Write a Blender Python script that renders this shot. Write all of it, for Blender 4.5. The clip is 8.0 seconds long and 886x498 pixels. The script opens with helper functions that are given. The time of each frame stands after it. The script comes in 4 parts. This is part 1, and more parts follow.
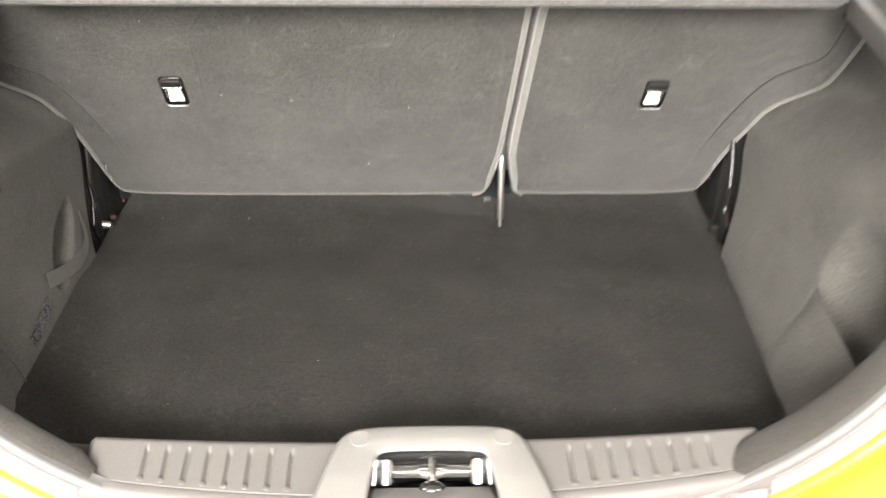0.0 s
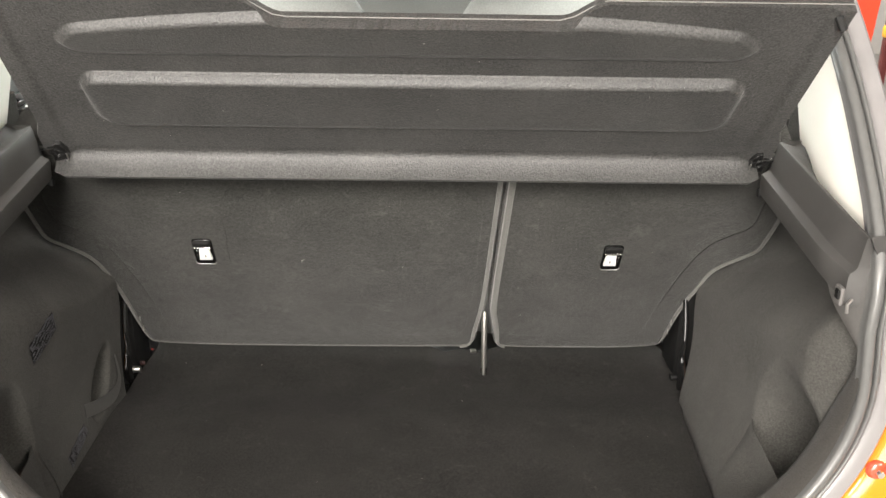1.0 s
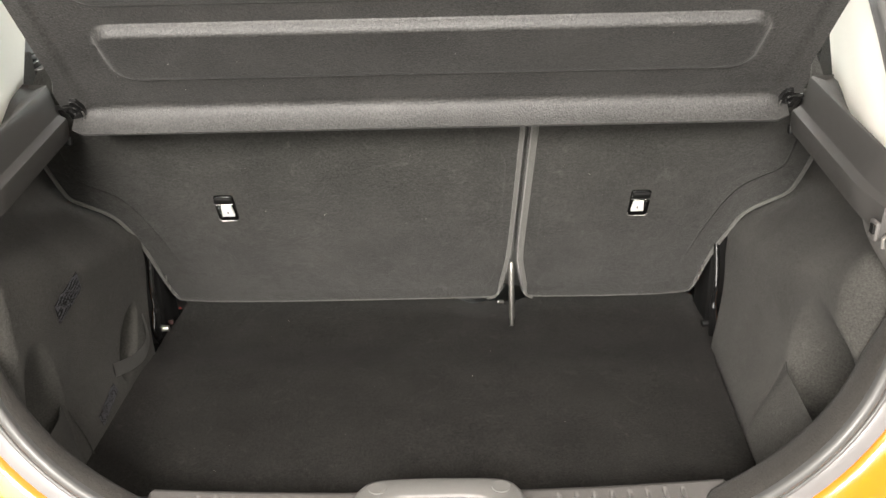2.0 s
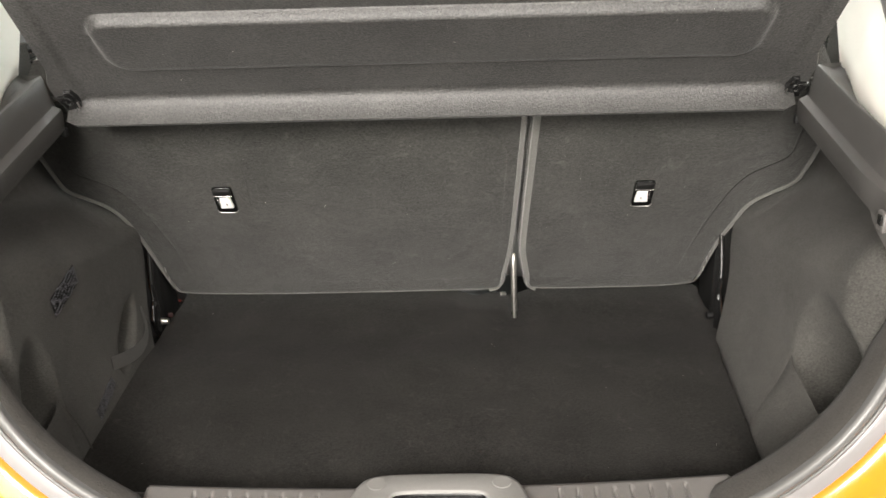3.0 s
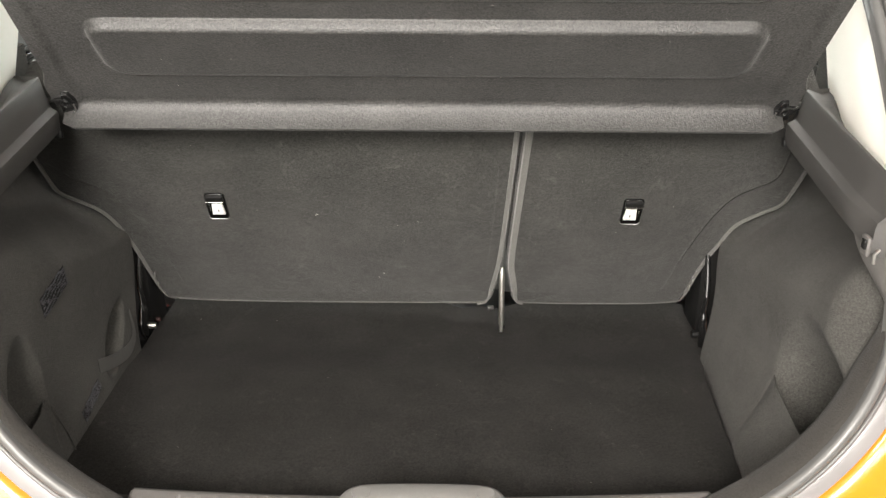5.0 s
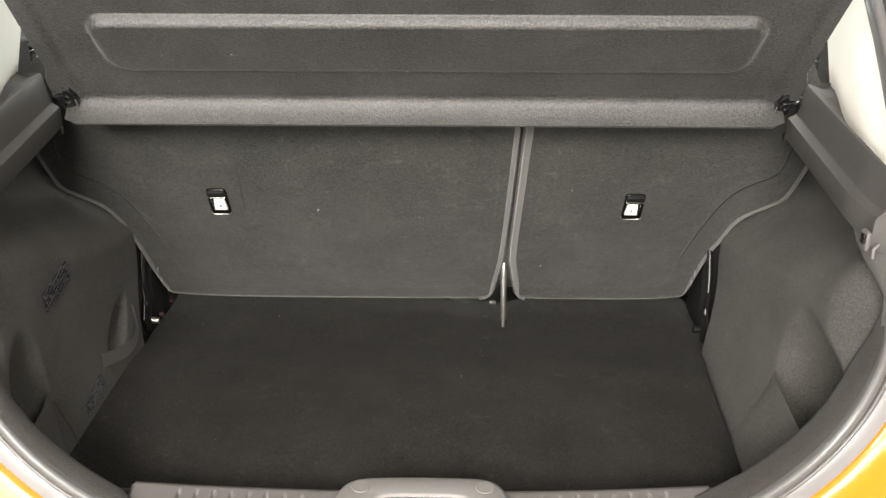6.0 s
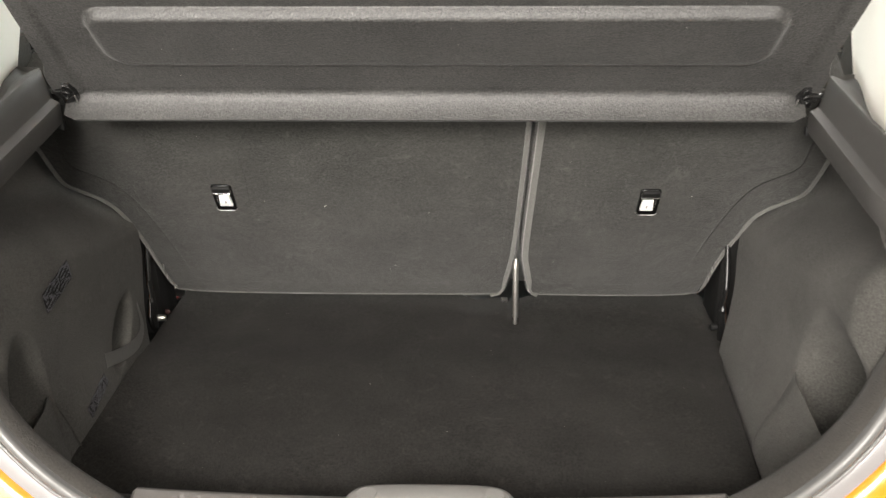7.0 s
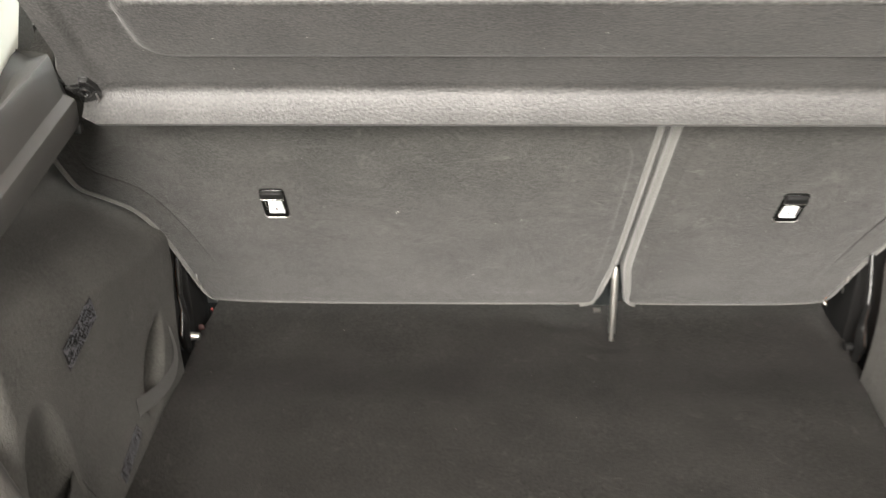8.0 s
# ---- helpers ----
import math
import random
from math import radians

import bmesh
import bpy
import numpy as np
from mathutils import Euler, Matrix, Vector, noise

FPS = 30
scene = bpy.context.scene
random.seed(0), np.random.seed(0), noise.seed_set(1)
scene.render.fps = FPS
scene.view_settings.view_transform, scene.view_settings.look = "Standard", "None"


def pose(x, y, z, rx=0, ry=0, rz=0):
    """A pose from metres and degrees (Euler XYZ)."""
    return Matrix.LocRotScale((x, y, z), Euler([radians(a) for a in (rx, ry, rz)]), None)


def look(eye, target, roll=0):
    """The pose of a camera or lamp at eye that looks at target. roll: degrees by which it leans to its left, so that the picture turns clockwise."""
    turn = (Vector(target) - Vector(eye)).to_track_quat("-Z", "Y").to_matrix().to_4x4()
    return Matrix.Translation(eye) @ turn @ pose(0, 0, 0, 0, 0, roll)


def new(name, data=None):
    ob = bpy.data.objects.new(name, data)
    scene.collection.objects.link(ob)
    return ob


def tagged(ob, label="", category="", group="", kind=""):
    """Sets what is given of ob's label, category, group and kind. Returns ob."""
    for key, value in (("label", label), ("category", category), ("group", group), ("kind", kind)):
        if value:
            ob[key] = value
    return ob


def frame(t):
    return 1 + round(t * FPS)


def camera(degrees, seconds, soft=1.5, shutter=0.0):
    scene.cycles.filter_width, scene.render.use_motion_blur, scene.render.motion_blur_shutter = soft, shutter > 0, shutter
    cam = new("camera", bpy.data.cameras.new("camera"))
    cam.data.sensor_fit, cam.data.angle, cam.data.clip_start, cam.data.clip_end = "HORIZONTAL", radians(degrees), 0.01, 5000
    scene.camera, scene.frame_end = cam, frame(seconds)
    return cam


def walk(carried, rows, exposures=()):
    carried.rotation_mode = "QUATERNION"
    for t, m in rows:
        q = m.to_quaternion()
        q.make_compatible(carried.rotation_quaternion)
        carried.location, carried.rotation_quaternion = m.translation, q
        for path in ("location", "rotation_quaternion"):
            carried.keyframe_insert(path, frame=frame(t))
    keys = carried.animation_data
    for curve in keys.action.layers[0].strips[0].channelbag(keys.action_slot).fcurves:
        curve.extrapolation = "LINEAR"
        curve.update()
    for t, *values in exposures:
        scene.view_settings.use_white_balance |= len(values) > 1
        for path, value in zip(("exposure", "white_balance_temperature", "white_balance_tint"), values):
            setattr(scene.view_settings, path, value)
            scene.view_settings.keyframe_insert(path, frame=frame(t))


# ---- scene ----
cam = camera(50.5, 8.0, shutter=0.5)
PATH = [
    (0, (-0.008, -0.608, 0.732), (0.065, 1.079, -0.34), 1.0),
    (0.2, (0.01, -0.677, 0.75), (0.089, 1.056, -0.244), 2.7),
    (0.4, (0.022, -0.743, 0.759), (0.074, 1.064, -0.097), 2.3),
    (0.5, (0.031, -0.763, 0.772), (0.051, 1.069, -0.03), 1.6),
    (0.7, (0.033, -0.794, 0.77), (0.057, 1.061, 0.023), 1.2),
    (1, (0.024, -0.813, 0.776), (0.069, 1.053, 0.056), 1.0),
    (1.2, (0.025, -0.821, 0.763), (0.033, 1.033, 0.013), -0.2),
    (1.5, (0.028, -0.815, 0.755), (0.029, 1.019, -0.041), -1.0),
    (2.8, (0.045, -0.784, 0.756), (-0.021, 1.047, -0.046), -2.1),
    (3, (0.043, -0.783, 0.751), (0.007, 1.041, -0.068), -1.7),
    (3.5, (0.048, -0.786, 0.751), (0.026, 1.039, -0.068), -0.8),
    (4, (0.044, -0.788, 0.752), (0.05, 1.041, -0.057), -0.4),
    (4.5, (0.04, -0.792, 0.754), (0.037, 1.044, -0.039), 0.1),
    (5, (0.039, -0.794, 0.752), (0.031, 1.043, -0.039), 0.3),
    (6.3, (0.056, -0.797, 0.752), (0.018, 1.035, -0.048), -0.2),
    (6.5, (0.061, -0.796, 0.748), (0.012, 1.037, -0.049), -0.4),
    (7, (0.055, -0.759, 0.751), (0.0, 1.062, -0.072), -0.4),
    (7.2, (0.038, -0.718, 0.757), (-0.027, 1.092, -0.092), -0.15),
    (7.5, (-0.006, -0.618, 0.754), (-0.056, 1.163, -0.156), 0.9),
    (8, (-0.087, -0.487, 0.749), (-0.12, 1.266, -0.213), -0.3),
]
EXPOSURES = [(0, 1.62), (0.3, 1.5), (0.5, 1.36), (0.7, 0.92), (1.0, 0.53), (1.5, 0.5), (6.6, 0.5), (7.0, 0.48), (7.2, 0.72), (7.5, 1.07), (8.0, 1.20)]
walk(cam, [(t, look(eye, target, roll)) for t, eye, target, roll in PATH], EXPOSURES)


# ---- world and light ----
GROUND = -0.62
world = bpy.data.worlds.new("showroom_world")
scene.world = world
world.use_nodes = True
world.node_tree.nodes["Background"].inputs[0].default_value = (1.0, 0.98, 0.95, 1)
world.node_tree.nodes["Background"].inputs[1].default_value = 0.3


def area_lamp(name, at, target, wide, high, watts, colour=(1.0, 0.95, 0.88)):
    data = bpy.data.lights.new(name, "AREA")
    data.shape, data.size, data.size_y = "RECTANGLE", wide, high
    data.energy, data.color = watts, colour
    ob = new(name, data)
    ob.matrix_world = look(at, target)
    return ob


area_lamp("unseen_overhead_light", (-0.40, -3.0, 2.2), (-0.1, 0.3, 0.3), 1.6, 1.2, 412, (1.0, 0.94, 0.865))
# added fill lamps, none known there: one per side lining, one for the background
area_lamp("unseen_overhead_light", (-2.4, -1.2, 2.2), (0.5, 0.2, 0.4), 1.4, 1.0, 80, (1.0, 0.94, 0.865))
area_lamp("unseen_overhead_light", (1.9, -1.9, 2.2), (-0.4, 0.2, 0.2), 1.4, 1.0, 66, (1.0, 0.94, 0.865))
area_lamp("unseen_overhead_light", (1.8, 3.2, 2.2), (1.8, 3.2, 0), 2.4, 1.4, 260)
# broad low fill added behind the camera; the wall there has no window
area_lamp("rear_fill_light", (-1.5, -4.5, 0.75), (0, 0, 0.4), 3.2, 2.2, 150, (1.0, 0.95, 0.885))
# daylight through the side windows of the cabin
area_lamp("side_window_light", (-0.64, 1.22, 0.67), (0.2, 1.1, 0.30), 0.5, 0.24, 6, (0.95, 1.0, 0.96))
area_lamp("side_window_light", (0.64, 1.22, 0.67), (-0.2, 1.1, 0.30), 0.5, 0.24, 6, (0.95, 1.0, 0.96))

area_lamp("windscreen_light", (0.0, 2.30, 0.62), (0, 0.9, 0.80), 1.1, 0.36, 16, (0.95, 1.0, 0.96))

# ---- materials ----


def material(name, colour, rough=0.6, metal=0.0, vary=0.25, scale=60.0, patch=0.5, bump=0.0, bump_scale=400.0, coat=0.0, sheen=0.0, large=5.0, spec=0.5, scuff=0.0, wrinkle=0.0):
    """A procedural surface: colour varied at a fine and a broad scale, with a fine relief."""
    m = bpy.data.materials.new(name)
    m.use_nodes = True
    nt = m.node_tree
    p = nt.nodes["Principled BSDF"]
    tc = nt.nodes.new("ShaderNodeTexCoord")

    def noise_node(s, detail):
        n = nt.nodes.new("ShaderNodeTexNoise")
        n.inputs["Scale"].default_value, n.inputs["Detail"].default_value = s, detail
        nt.links.new(tc.outputs["Object"], n.inputs["Vector"])
        return n

    fine, broad = noise_node(scale, 4), noise_node(large, 3)
    mix = nt.nodes.new("ShaderNodeMath")
    mix.operation = "MULTIPLY_ADD"
    mix.inputs[1].default_value = patch
    nt.links.new(broad.outputs["Fac"], mix.inputs[0])
    nt.links.new(fine.outputs["Fac"], mix.inputs[2])
    ramp = nt.nodes.new("ShaderNodeMapRange")
    ramp.inputs["From Min"].default_value, ramp.inputs["From Max"].default_value = 0.2 + 0.5 * patch, 0.8 + 0.5 * patch
    ramp.inputs["To Min"].default_value, ramp.inputs["To Max"].default_value = 1 - vary, 1 + vary
    nt.links.new(mix.outputs[0], ramp.inputs["Value"])
    tint = nt.nodes.new("ShaderNodeVectorMath")
    tint.operation = "SCALE"
    tint.inputs[0].default_value = colour
    nt.links.new(ramp.outputs[0], tint.inputs["Scale"])
    if scuff:  # pale rubbed marks
        marks = noise_node(38, 6)
        marks.inputs["Distortion"].default_value = 1.5
        worn = nt.nodes.new("ShaderNodeMapRange")
        worn.inputs["From Min"].default_value, worn.inputs["From Max"].default_value = 0.60, 0.74
        worn.inputs["To Min"].default_value, worn.inputs["To Max"].default_value = 1.0, 1.0 + scuff
        nt.links.new(marks.outputs["Fac"], worn.inputs["Value"])
        rub = nt.nodes.new("ShaderNodeMath")
        rub.operation = "MULTIPLY"
        nt.links.new(ramp.outputs[0], rub.inputs[0])
        nt.links.new(worn.outputs[0], rub.inputs[1])
        nt.links.new(rub.outputs[0], tint.inputs["Scale"])
    nt.links.new(tint.outputs[0], p.inputs["Base Color"])
    p.inputs["Roughness"].default_value, p.inputs["Metallic"].default_value = rough, metal
    p.inputs["Specular IOR Level"].default_value = spec
    p.inputs["Coat Weight"].default_value = coat
    p.inputs["Coat Roughness"].default_value = 0.05
    p.inputs["Sheen Weight"].default_value = sheen
    p.inputs["Sheen Roughness"].default_value = 0.5
    if bump:
        b = nt.nodes.new("ShaderNodeBump")
        b.inputs["Strength"].default_value, b.inputs["Distance"].default_value = bump, 0.002
        grain = noise_node(bump_scale, 3)
        nt.links.new(grain.outputs["Fac"], b.inputs["Height"])
        if wrinkle:  # soft creases under the grain
            w = nt.nodes.new("ShaderNodeBump")
            w.inputs["Strength"].default_value, w.inputs["Distance"].default_value = wrinkle, 0.01
            fold = noise_node(13, 2)
            fold.inputs["Distortion"].default_value = 0.8
            nt.links.new(fold.outputs["Fac"], w.inputs["Height"])
            nt.links.new(w.outputs[0], b.inputs["Normal"])
        nt.links.new(b.outputs[0], p.inputs["Normal"])
    return m


FLOOR_CARPET = material("black_needle_felt", (0.0192, 0.0181, 0.0169), 0.95, vary=0.55, scale=330, patch=0.45, bump=0.8, bump_scale=600, sheen=0.03, spec=0.0, large=13, scuff=0.5, wrinkle=0.15)
SEAT_CARPET = material("charcoal_felt", (0.0335, 0.0329, 0.0302), 0.95, vary=0.60, scale=330, bump=0.7, bump_scale=600, sheen=0.15, spec=0.02, large=9, scuff=0.45, wrinkle=0.25)
SIDE_CARPET = material("side_lining_felt", (0.056, 0.0545, 0.0503), 0.95, vary=0.45, scale=400, bump=0.8, bump_scale=600, sheen=0.06, spec=0.02, large=10, scuff=0.25, wrinkle=0.2)
SEAM_FELT = material("seam_felt", (0.030, 0.030, 0.028), 0.95, vary=0.5, scale=90, patch=0.8, bump=0.6, spec=0.02, large=12)
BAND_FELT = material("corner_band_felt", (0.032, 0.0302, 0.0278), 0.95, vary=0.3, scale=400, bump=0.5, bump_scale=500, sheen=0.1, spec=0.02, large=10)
SHELF_FELT = material("shelf_felt", (0.0165, 0.0160, 0.0151), 0.50, vary=1.9, scale=400, patch=0.25, bump=0.42, bump_scale=430, sheen=0.1, spec=0.62, large=14)
PIPING = material("grey_edge_felt", (0.104, 0.102, 0.095), 0.9, vary=0.25, scale=500, bump=0.4, sheen=0.3, spec=0.2)
GREY_PLASTIC = material("grey_grained_plastic", (0.037, 0.0353, 0.0337), 0.6, vary=0.08, scale=300, bump=0.25, bump_scale=1500)
LOWER_PLASTIC = material("lower_trim_plastic", (0.070, 0.0670, 0.064), 0.55, vary=0.1, scale=300, bump=0.25, bump_scale=1500)
SEAT_FABRIC = material("grey_seat_fabric", (0.20, 0.20, 0.19), 0.9, vary=0.2, scale=300, bump=0.3)
SILL_PLASTIC = material("sill_plastic", (0.090, 0.0855, 0.0820), 0.5, vary=0.08, scale=300, bump=0.2, bump_scale=1500)
COVER_PLASTIC = material("striker_cover_plastic", (0.150, 0.147, 0.141), 0.5, vary=0.06, scale=300, bump=0.15, bump_scale=1500)
BLACK_PLASTIC = material("black_gloss_plastic", (0.006, 0.006, 0.006), 0.15, vary=0.1)
BLACK_MATT = material("black_matt_plastic", (0.007, 0.007, 0.007), 0.6, vary=0.1, spec=0.25)
HANDLE_PLASTIC = material("white_handle_plastic", (0.75, 0.74, 0.72), 0.3, vary=0.05)
CHROME = material("bright_steel", (0.75, 0.74, 0.72), 0.18, 1.0, vary=0.06, scale=200)
STEEL = material("satin_steel", (0.36, 0.35, 0.335), 0.42, 1.0, vary=0.12, scale=200)
BLACK_PAINT = material("black_painted_steel", (0.008, 0.008, 0.008), 0.12, vary=0.2, coat=0.6)
PIN_STEEL = material("worn_pin_steel", (0.66, 0.64, 0.60), 0.38, 1.0, vary=0.15, scale=300)
RED_RUBBER = material("dull_red_rubber", (0.022, 0.006, 0.0055), 0.6, vary=0.2, scale=200)
RED_PLASTIC = material("red_plastic", (0.16, 0.016, 0.013), 0.45, vary=0.1)
RUBBER = material("seal_rubber", (0.085, 0.085, 0.083), 0.36, vary=0.08, scale=120)
GUTTER = material("gutter_paint", (0.165, 0.158, 0.158), 0.35, vary=0.05, scale=40)
ORANGE = material("orange_car_paint", (0.62, 0.165, 0.008), 0.25, vary=0.03, scale=2000, coat=1.0)
TRIM_WHITE = material("pale_pillar_trim", (0.86, 0.84, 0.77), 0.7, vary=0.03, scale=500, bump=0.15, bump_scale=1500)
HEADLINER = material("pale_headliner", (0.45, 0.44, 0.42), 0.9, vary=0.06, scale=400, bump=0.2)
DARK_TRIM = material("dark_door_trim", (0.022, 0.024, 0.024), 0.5, vary=0.12, scale=200)
LAMP_RED = material("red_lamp_plastic", (0.75, 0.05, 0.02), 0.2, vary=0.05, coat=0.8)
PAD_FIBRE = material("pad_fibre", (0.045, 0.045, 0.049), 0.9, vary=0.6, scale=300, spec=0.1)
HOOK_FELT = material("hook_pad_felt", (0.020, 0.0196, 0.0196), 0.95, vary=0.95, scale=330, bump=1.0, bump_scale=500, spec=0.02)
STRAP = material("elastic_strap", (0.15, 0.147, 0.141), 0.85, vary=0.2, scale=500, bump=0.3)
WALL_PAINT = material("white_wall_paint", (0.55, 0.545, 0.53), 0.8, vary=0.03, scale=20)
GROUND_TILE = material("pale_floor_tile", (0.30, 0.295, 0.285), 0.3, vary=0.06, scale=20)
CEILING_PAINT = material("white_ceiling_paint", (0.5, 0.495, 0.49), 0.9, vary=0.03, scale=20)

# ---- building helpers ----


def part(name, bm, mat, parent=None, label="", smooth=40.0):
    """One mesh object from a bmesh, under a thing or a part."""
    bmesh.ops.recalc_face_normals(bm, faces=bm.faces)
    me = bpy.data.meshes.new(name)
    bm.to_mesh(me)
    bm.free()
    me.materials.append(mat)
    for f in me.polygons:
        f.use_smooth = True
    me.set_sharp_from_angle(angle=radians(smooth))
    ob = new(name, me)
    if parent:
        ob.parent = parent
    if label:
        tagged(ob, label)
    return ob


def empty(name, at=(0, 0, 0)):
    ob = new(name)
    ob.location = at
    bpy.context.view_layer.update()
    return ob


def box(cx, cy, cz, sx, sy, sz, bevel=0.0, segs=2, m=None):
    bm = bmesh.new()
    bmesh.ops.create_cube(bm, size=1, matrix=(m or Matrix()) @ Matrix.Translation((cx, cy, cz)) @ Matrix.Diagonal((sx, sy, sz, 1)))
    if bevel:
        bmesh.ops.bevel(bm, geom=bm.edges[:], offset=bevel, segments=segs, affect="EDGES", profile=0.5)
    return bm


def smooth_loop(pts, rounds=2, closed=True):
    """Corner cutting: rounds off a polygon's corners."""
    for _ in range(rounds):
        out = []
        n = len(pts)
        for i in range(n if closed else n - 1):
            a, b = Vector(pts[i]), Vector(pts[(i + 1) % n])
            out += [a.lerp(b, 0.25), a.lerp(b, 0.75)]
        if not closed:
            out = [Vector(pts[0])] + out + [Vector(pts[-1])]
        pts = out
    return [Vector(p) for p in pts]


def inset_loop(pts, d):
    """A closed flat loop (2D, anticlockwise) moved inwards by d."""
    out = []
    n = len(pts)
    for i in range(n):
        a, b, c = pts[i - 1], pts[i], pts[(i + 1) % n]
        t = (c - a).normalized()
        out.append(Vector((b.x - t.y * d, b.y + t.x * d)))
    return out


def loft(bm, rings, closed=True, cap_first=False, cap_last=False):
    """Faces between rings of equally many points."""
    vs = [[bm.verts.new(p) for p in r] for r in rings]
    for a, b in zip(vs, vs[1:]):
        n = len(a)
        for i in range(n if closed else n - 1):
            j = (i + 1) % n
            bm.faces.new((a[i], a[j], b[j], b[i]))
    if cap_first:
        bm.faces.new(vs[0][::-1])
    if cap_last:
        bm.faces.new(vs[-1])
    return vs


def tube(path, radius, sides=10, closed=False, squash=1.0, taper=None):
    """A round bar along a path."""
    bm = bmesh.new()
    path = [Vector(p) for p in path]
    n = len(path)
    rings = []
    side = None
    for i in range(n):
        a = path[i - 1] if (i or closed) else path[i]
        b = path[(i + 1) % n] if (i < n - 1 or closed) else path[i]
        t = (b - a).normalized()
        if side is None:
            side = t.orthogonal().normalized()
        side = (side - t * side.dot(t)).normalized()
        up = t.cross(side)
        r = radius * (taper(i / (n - 1)) if taper else 1)
        rings.append([path[i] + r * (math.cos(q) * side + squash * math.sin(q) * up) for q in (2 * math.pi * k / sides for k in range(sides))])
    if closed:
        rings.append(rings[0])
        loft(bm, rings)
        bmesh.ops.remove_doubles(bm, verts=bm.verts, dist=1e-6)
    else:
        loft(bm, rings, cap_first=True, cap_last=True)
    return bm


def sstep(a, b, x):
    t = min(max((x - a) / (b - a), 0.0), 1.0)
    return t * t * (3 - 2 * t)


def plate(loop, depth, place, bevel=0.003, seg=3):
    """A flat slab with rounded rim from a 2D anticlockwise loop; place(u, v, out) gives its points; its face lies at out = 0."""
    bm = bmesh.new()
    rings = []
    for k in range(seg + 1):
        q = math.pi / 2 * k / seg
        rings.append([place(p.x, p.y, -bevel * (1 - math.sin(q))) for p in inset_loop(loop, bevel * (1 - math.cos(q)))])
    rings = [[place(p.x, p.y, -depth) for p in loop]] + rings
    loft(bm, rings, cap_first=True, cap_last=True)
    bmesh.ops.triangulate(bm, faces=[f for f in bm.faces if len(f.verts) > 4])
    return bm


# ---- showroom ----
X0, X1, Y0, Y1, TOP = -4.2, 6.5, -5.0, 8.0, 2.3


def slab(name, a, b, mat, label, category):
    c = [(p + q) / 2 for p, q in zip(a, b)]
    ob = part(name, box(*c, *[abs(q - p) for p, q in zip(a, b)]), mat)
    return tagged(ob, label, category, kind="structure")


slab("floor", (X0, Y0, GROUND - 0.1), (X1, Y1, GROUND), GROUND_TILE, "pale polished showroom floor", "floor")
slab("ceiling", (X0, Y0, TOP), (X1, Y1, TOP + 0.1), CEILING_PAINT, "white painted showroom ceiling", "ceiling")
slab("wall_west", (X0 - 0.1, Y0, GROUND), (X0, Y1, TOP), WALL_PAINT, "plain white showroom wall", "wall")
slab("wall_east", (X1, Y0, GROUND), (X1 + 0.1, Y1, TOP), WALL_PAINT, "plain white showroom wall", "wall")
slab("wall_north", (X0, Y1, GROUND), (X1, Y1 + 0.1, TOP), WALL_PAINT, "plain white showroom wall", "wall")
slab("wall_south", (X0, Y0 - 0.1, GROUND), (X1, Y0, TOP), WALL_PAINT, "plain white showroom wall", "wall")

# ---- the hatchback ----
car = tagged(empty("hatchback_car", (0, 0.9, GROUND)), "orange hatchback car with its boot open on the showroom floor", "car")


def car_part(name, bm, mat, label="", parent=None, smooth=40.0):
    ob = part(name, bm, mat, parent or car, label, smooth)
    if not parent:
        ob.matrix_parent_inverse = car.matrix_world.inverted()
    return ob


# opening of the boot: one closed curve round it


def ring_x(z):
    if z < 0.30:
        q = min(max((0.30 - z) / 0.29, 0.0), 1.0)
        return 0.522 * (1 - q ** 2.6) ** (1 / 2.6)
    return 0.522 + 0.012 * sstep(0.33, 0.46, z) - 0.65 * max(0.0, z - 0.52) ** 2


def ring_shift(z):
    """The lower opening sits a little off the middle."""
    return 0.011 * sstep(0.36, 0.22, z)


def ring_side(z, right):
    return ring_x(z) + (ring_shift(z) if right else -ring_shift(z))


def ring_y(x, z):
    up = max(0.0, z - 0.36)
    return 0.38 * x * x + 1.1 * up * up / (up + 0.08)


def ring_path():
    half = []
    for k in range(28):  # lower quarter
        q = math.pi / 2 * k / 27
        x = 0.522 * math.sin(q) ** (2 / 2.6)
        z = 0.30 - 0.29 * math.cos(q) ** (2 / 2.6)
        half.append((x, z))
    for k in range(1, 15):
        z = 0.30 + 0.46 * k / 14
        half.append((ring_x(z), z))
    x_top = half[-1][0]
    for k in range(1, 11):
        q = math.pi / 2 * k / 10
        half.append((x_top * (0.72 + 0.28 * math.cos(q)), 0.76 + 0.09 * math.sin(q)))
    half.append((0.0, 0.862))
    left = [(-x, z) for x, z in half[-2:0:-1]]
    pts = half + left
    return [Vector((x + ring_shift(z), ring_y(x, z), z)) for x, z in pts]


RING = ring_path()


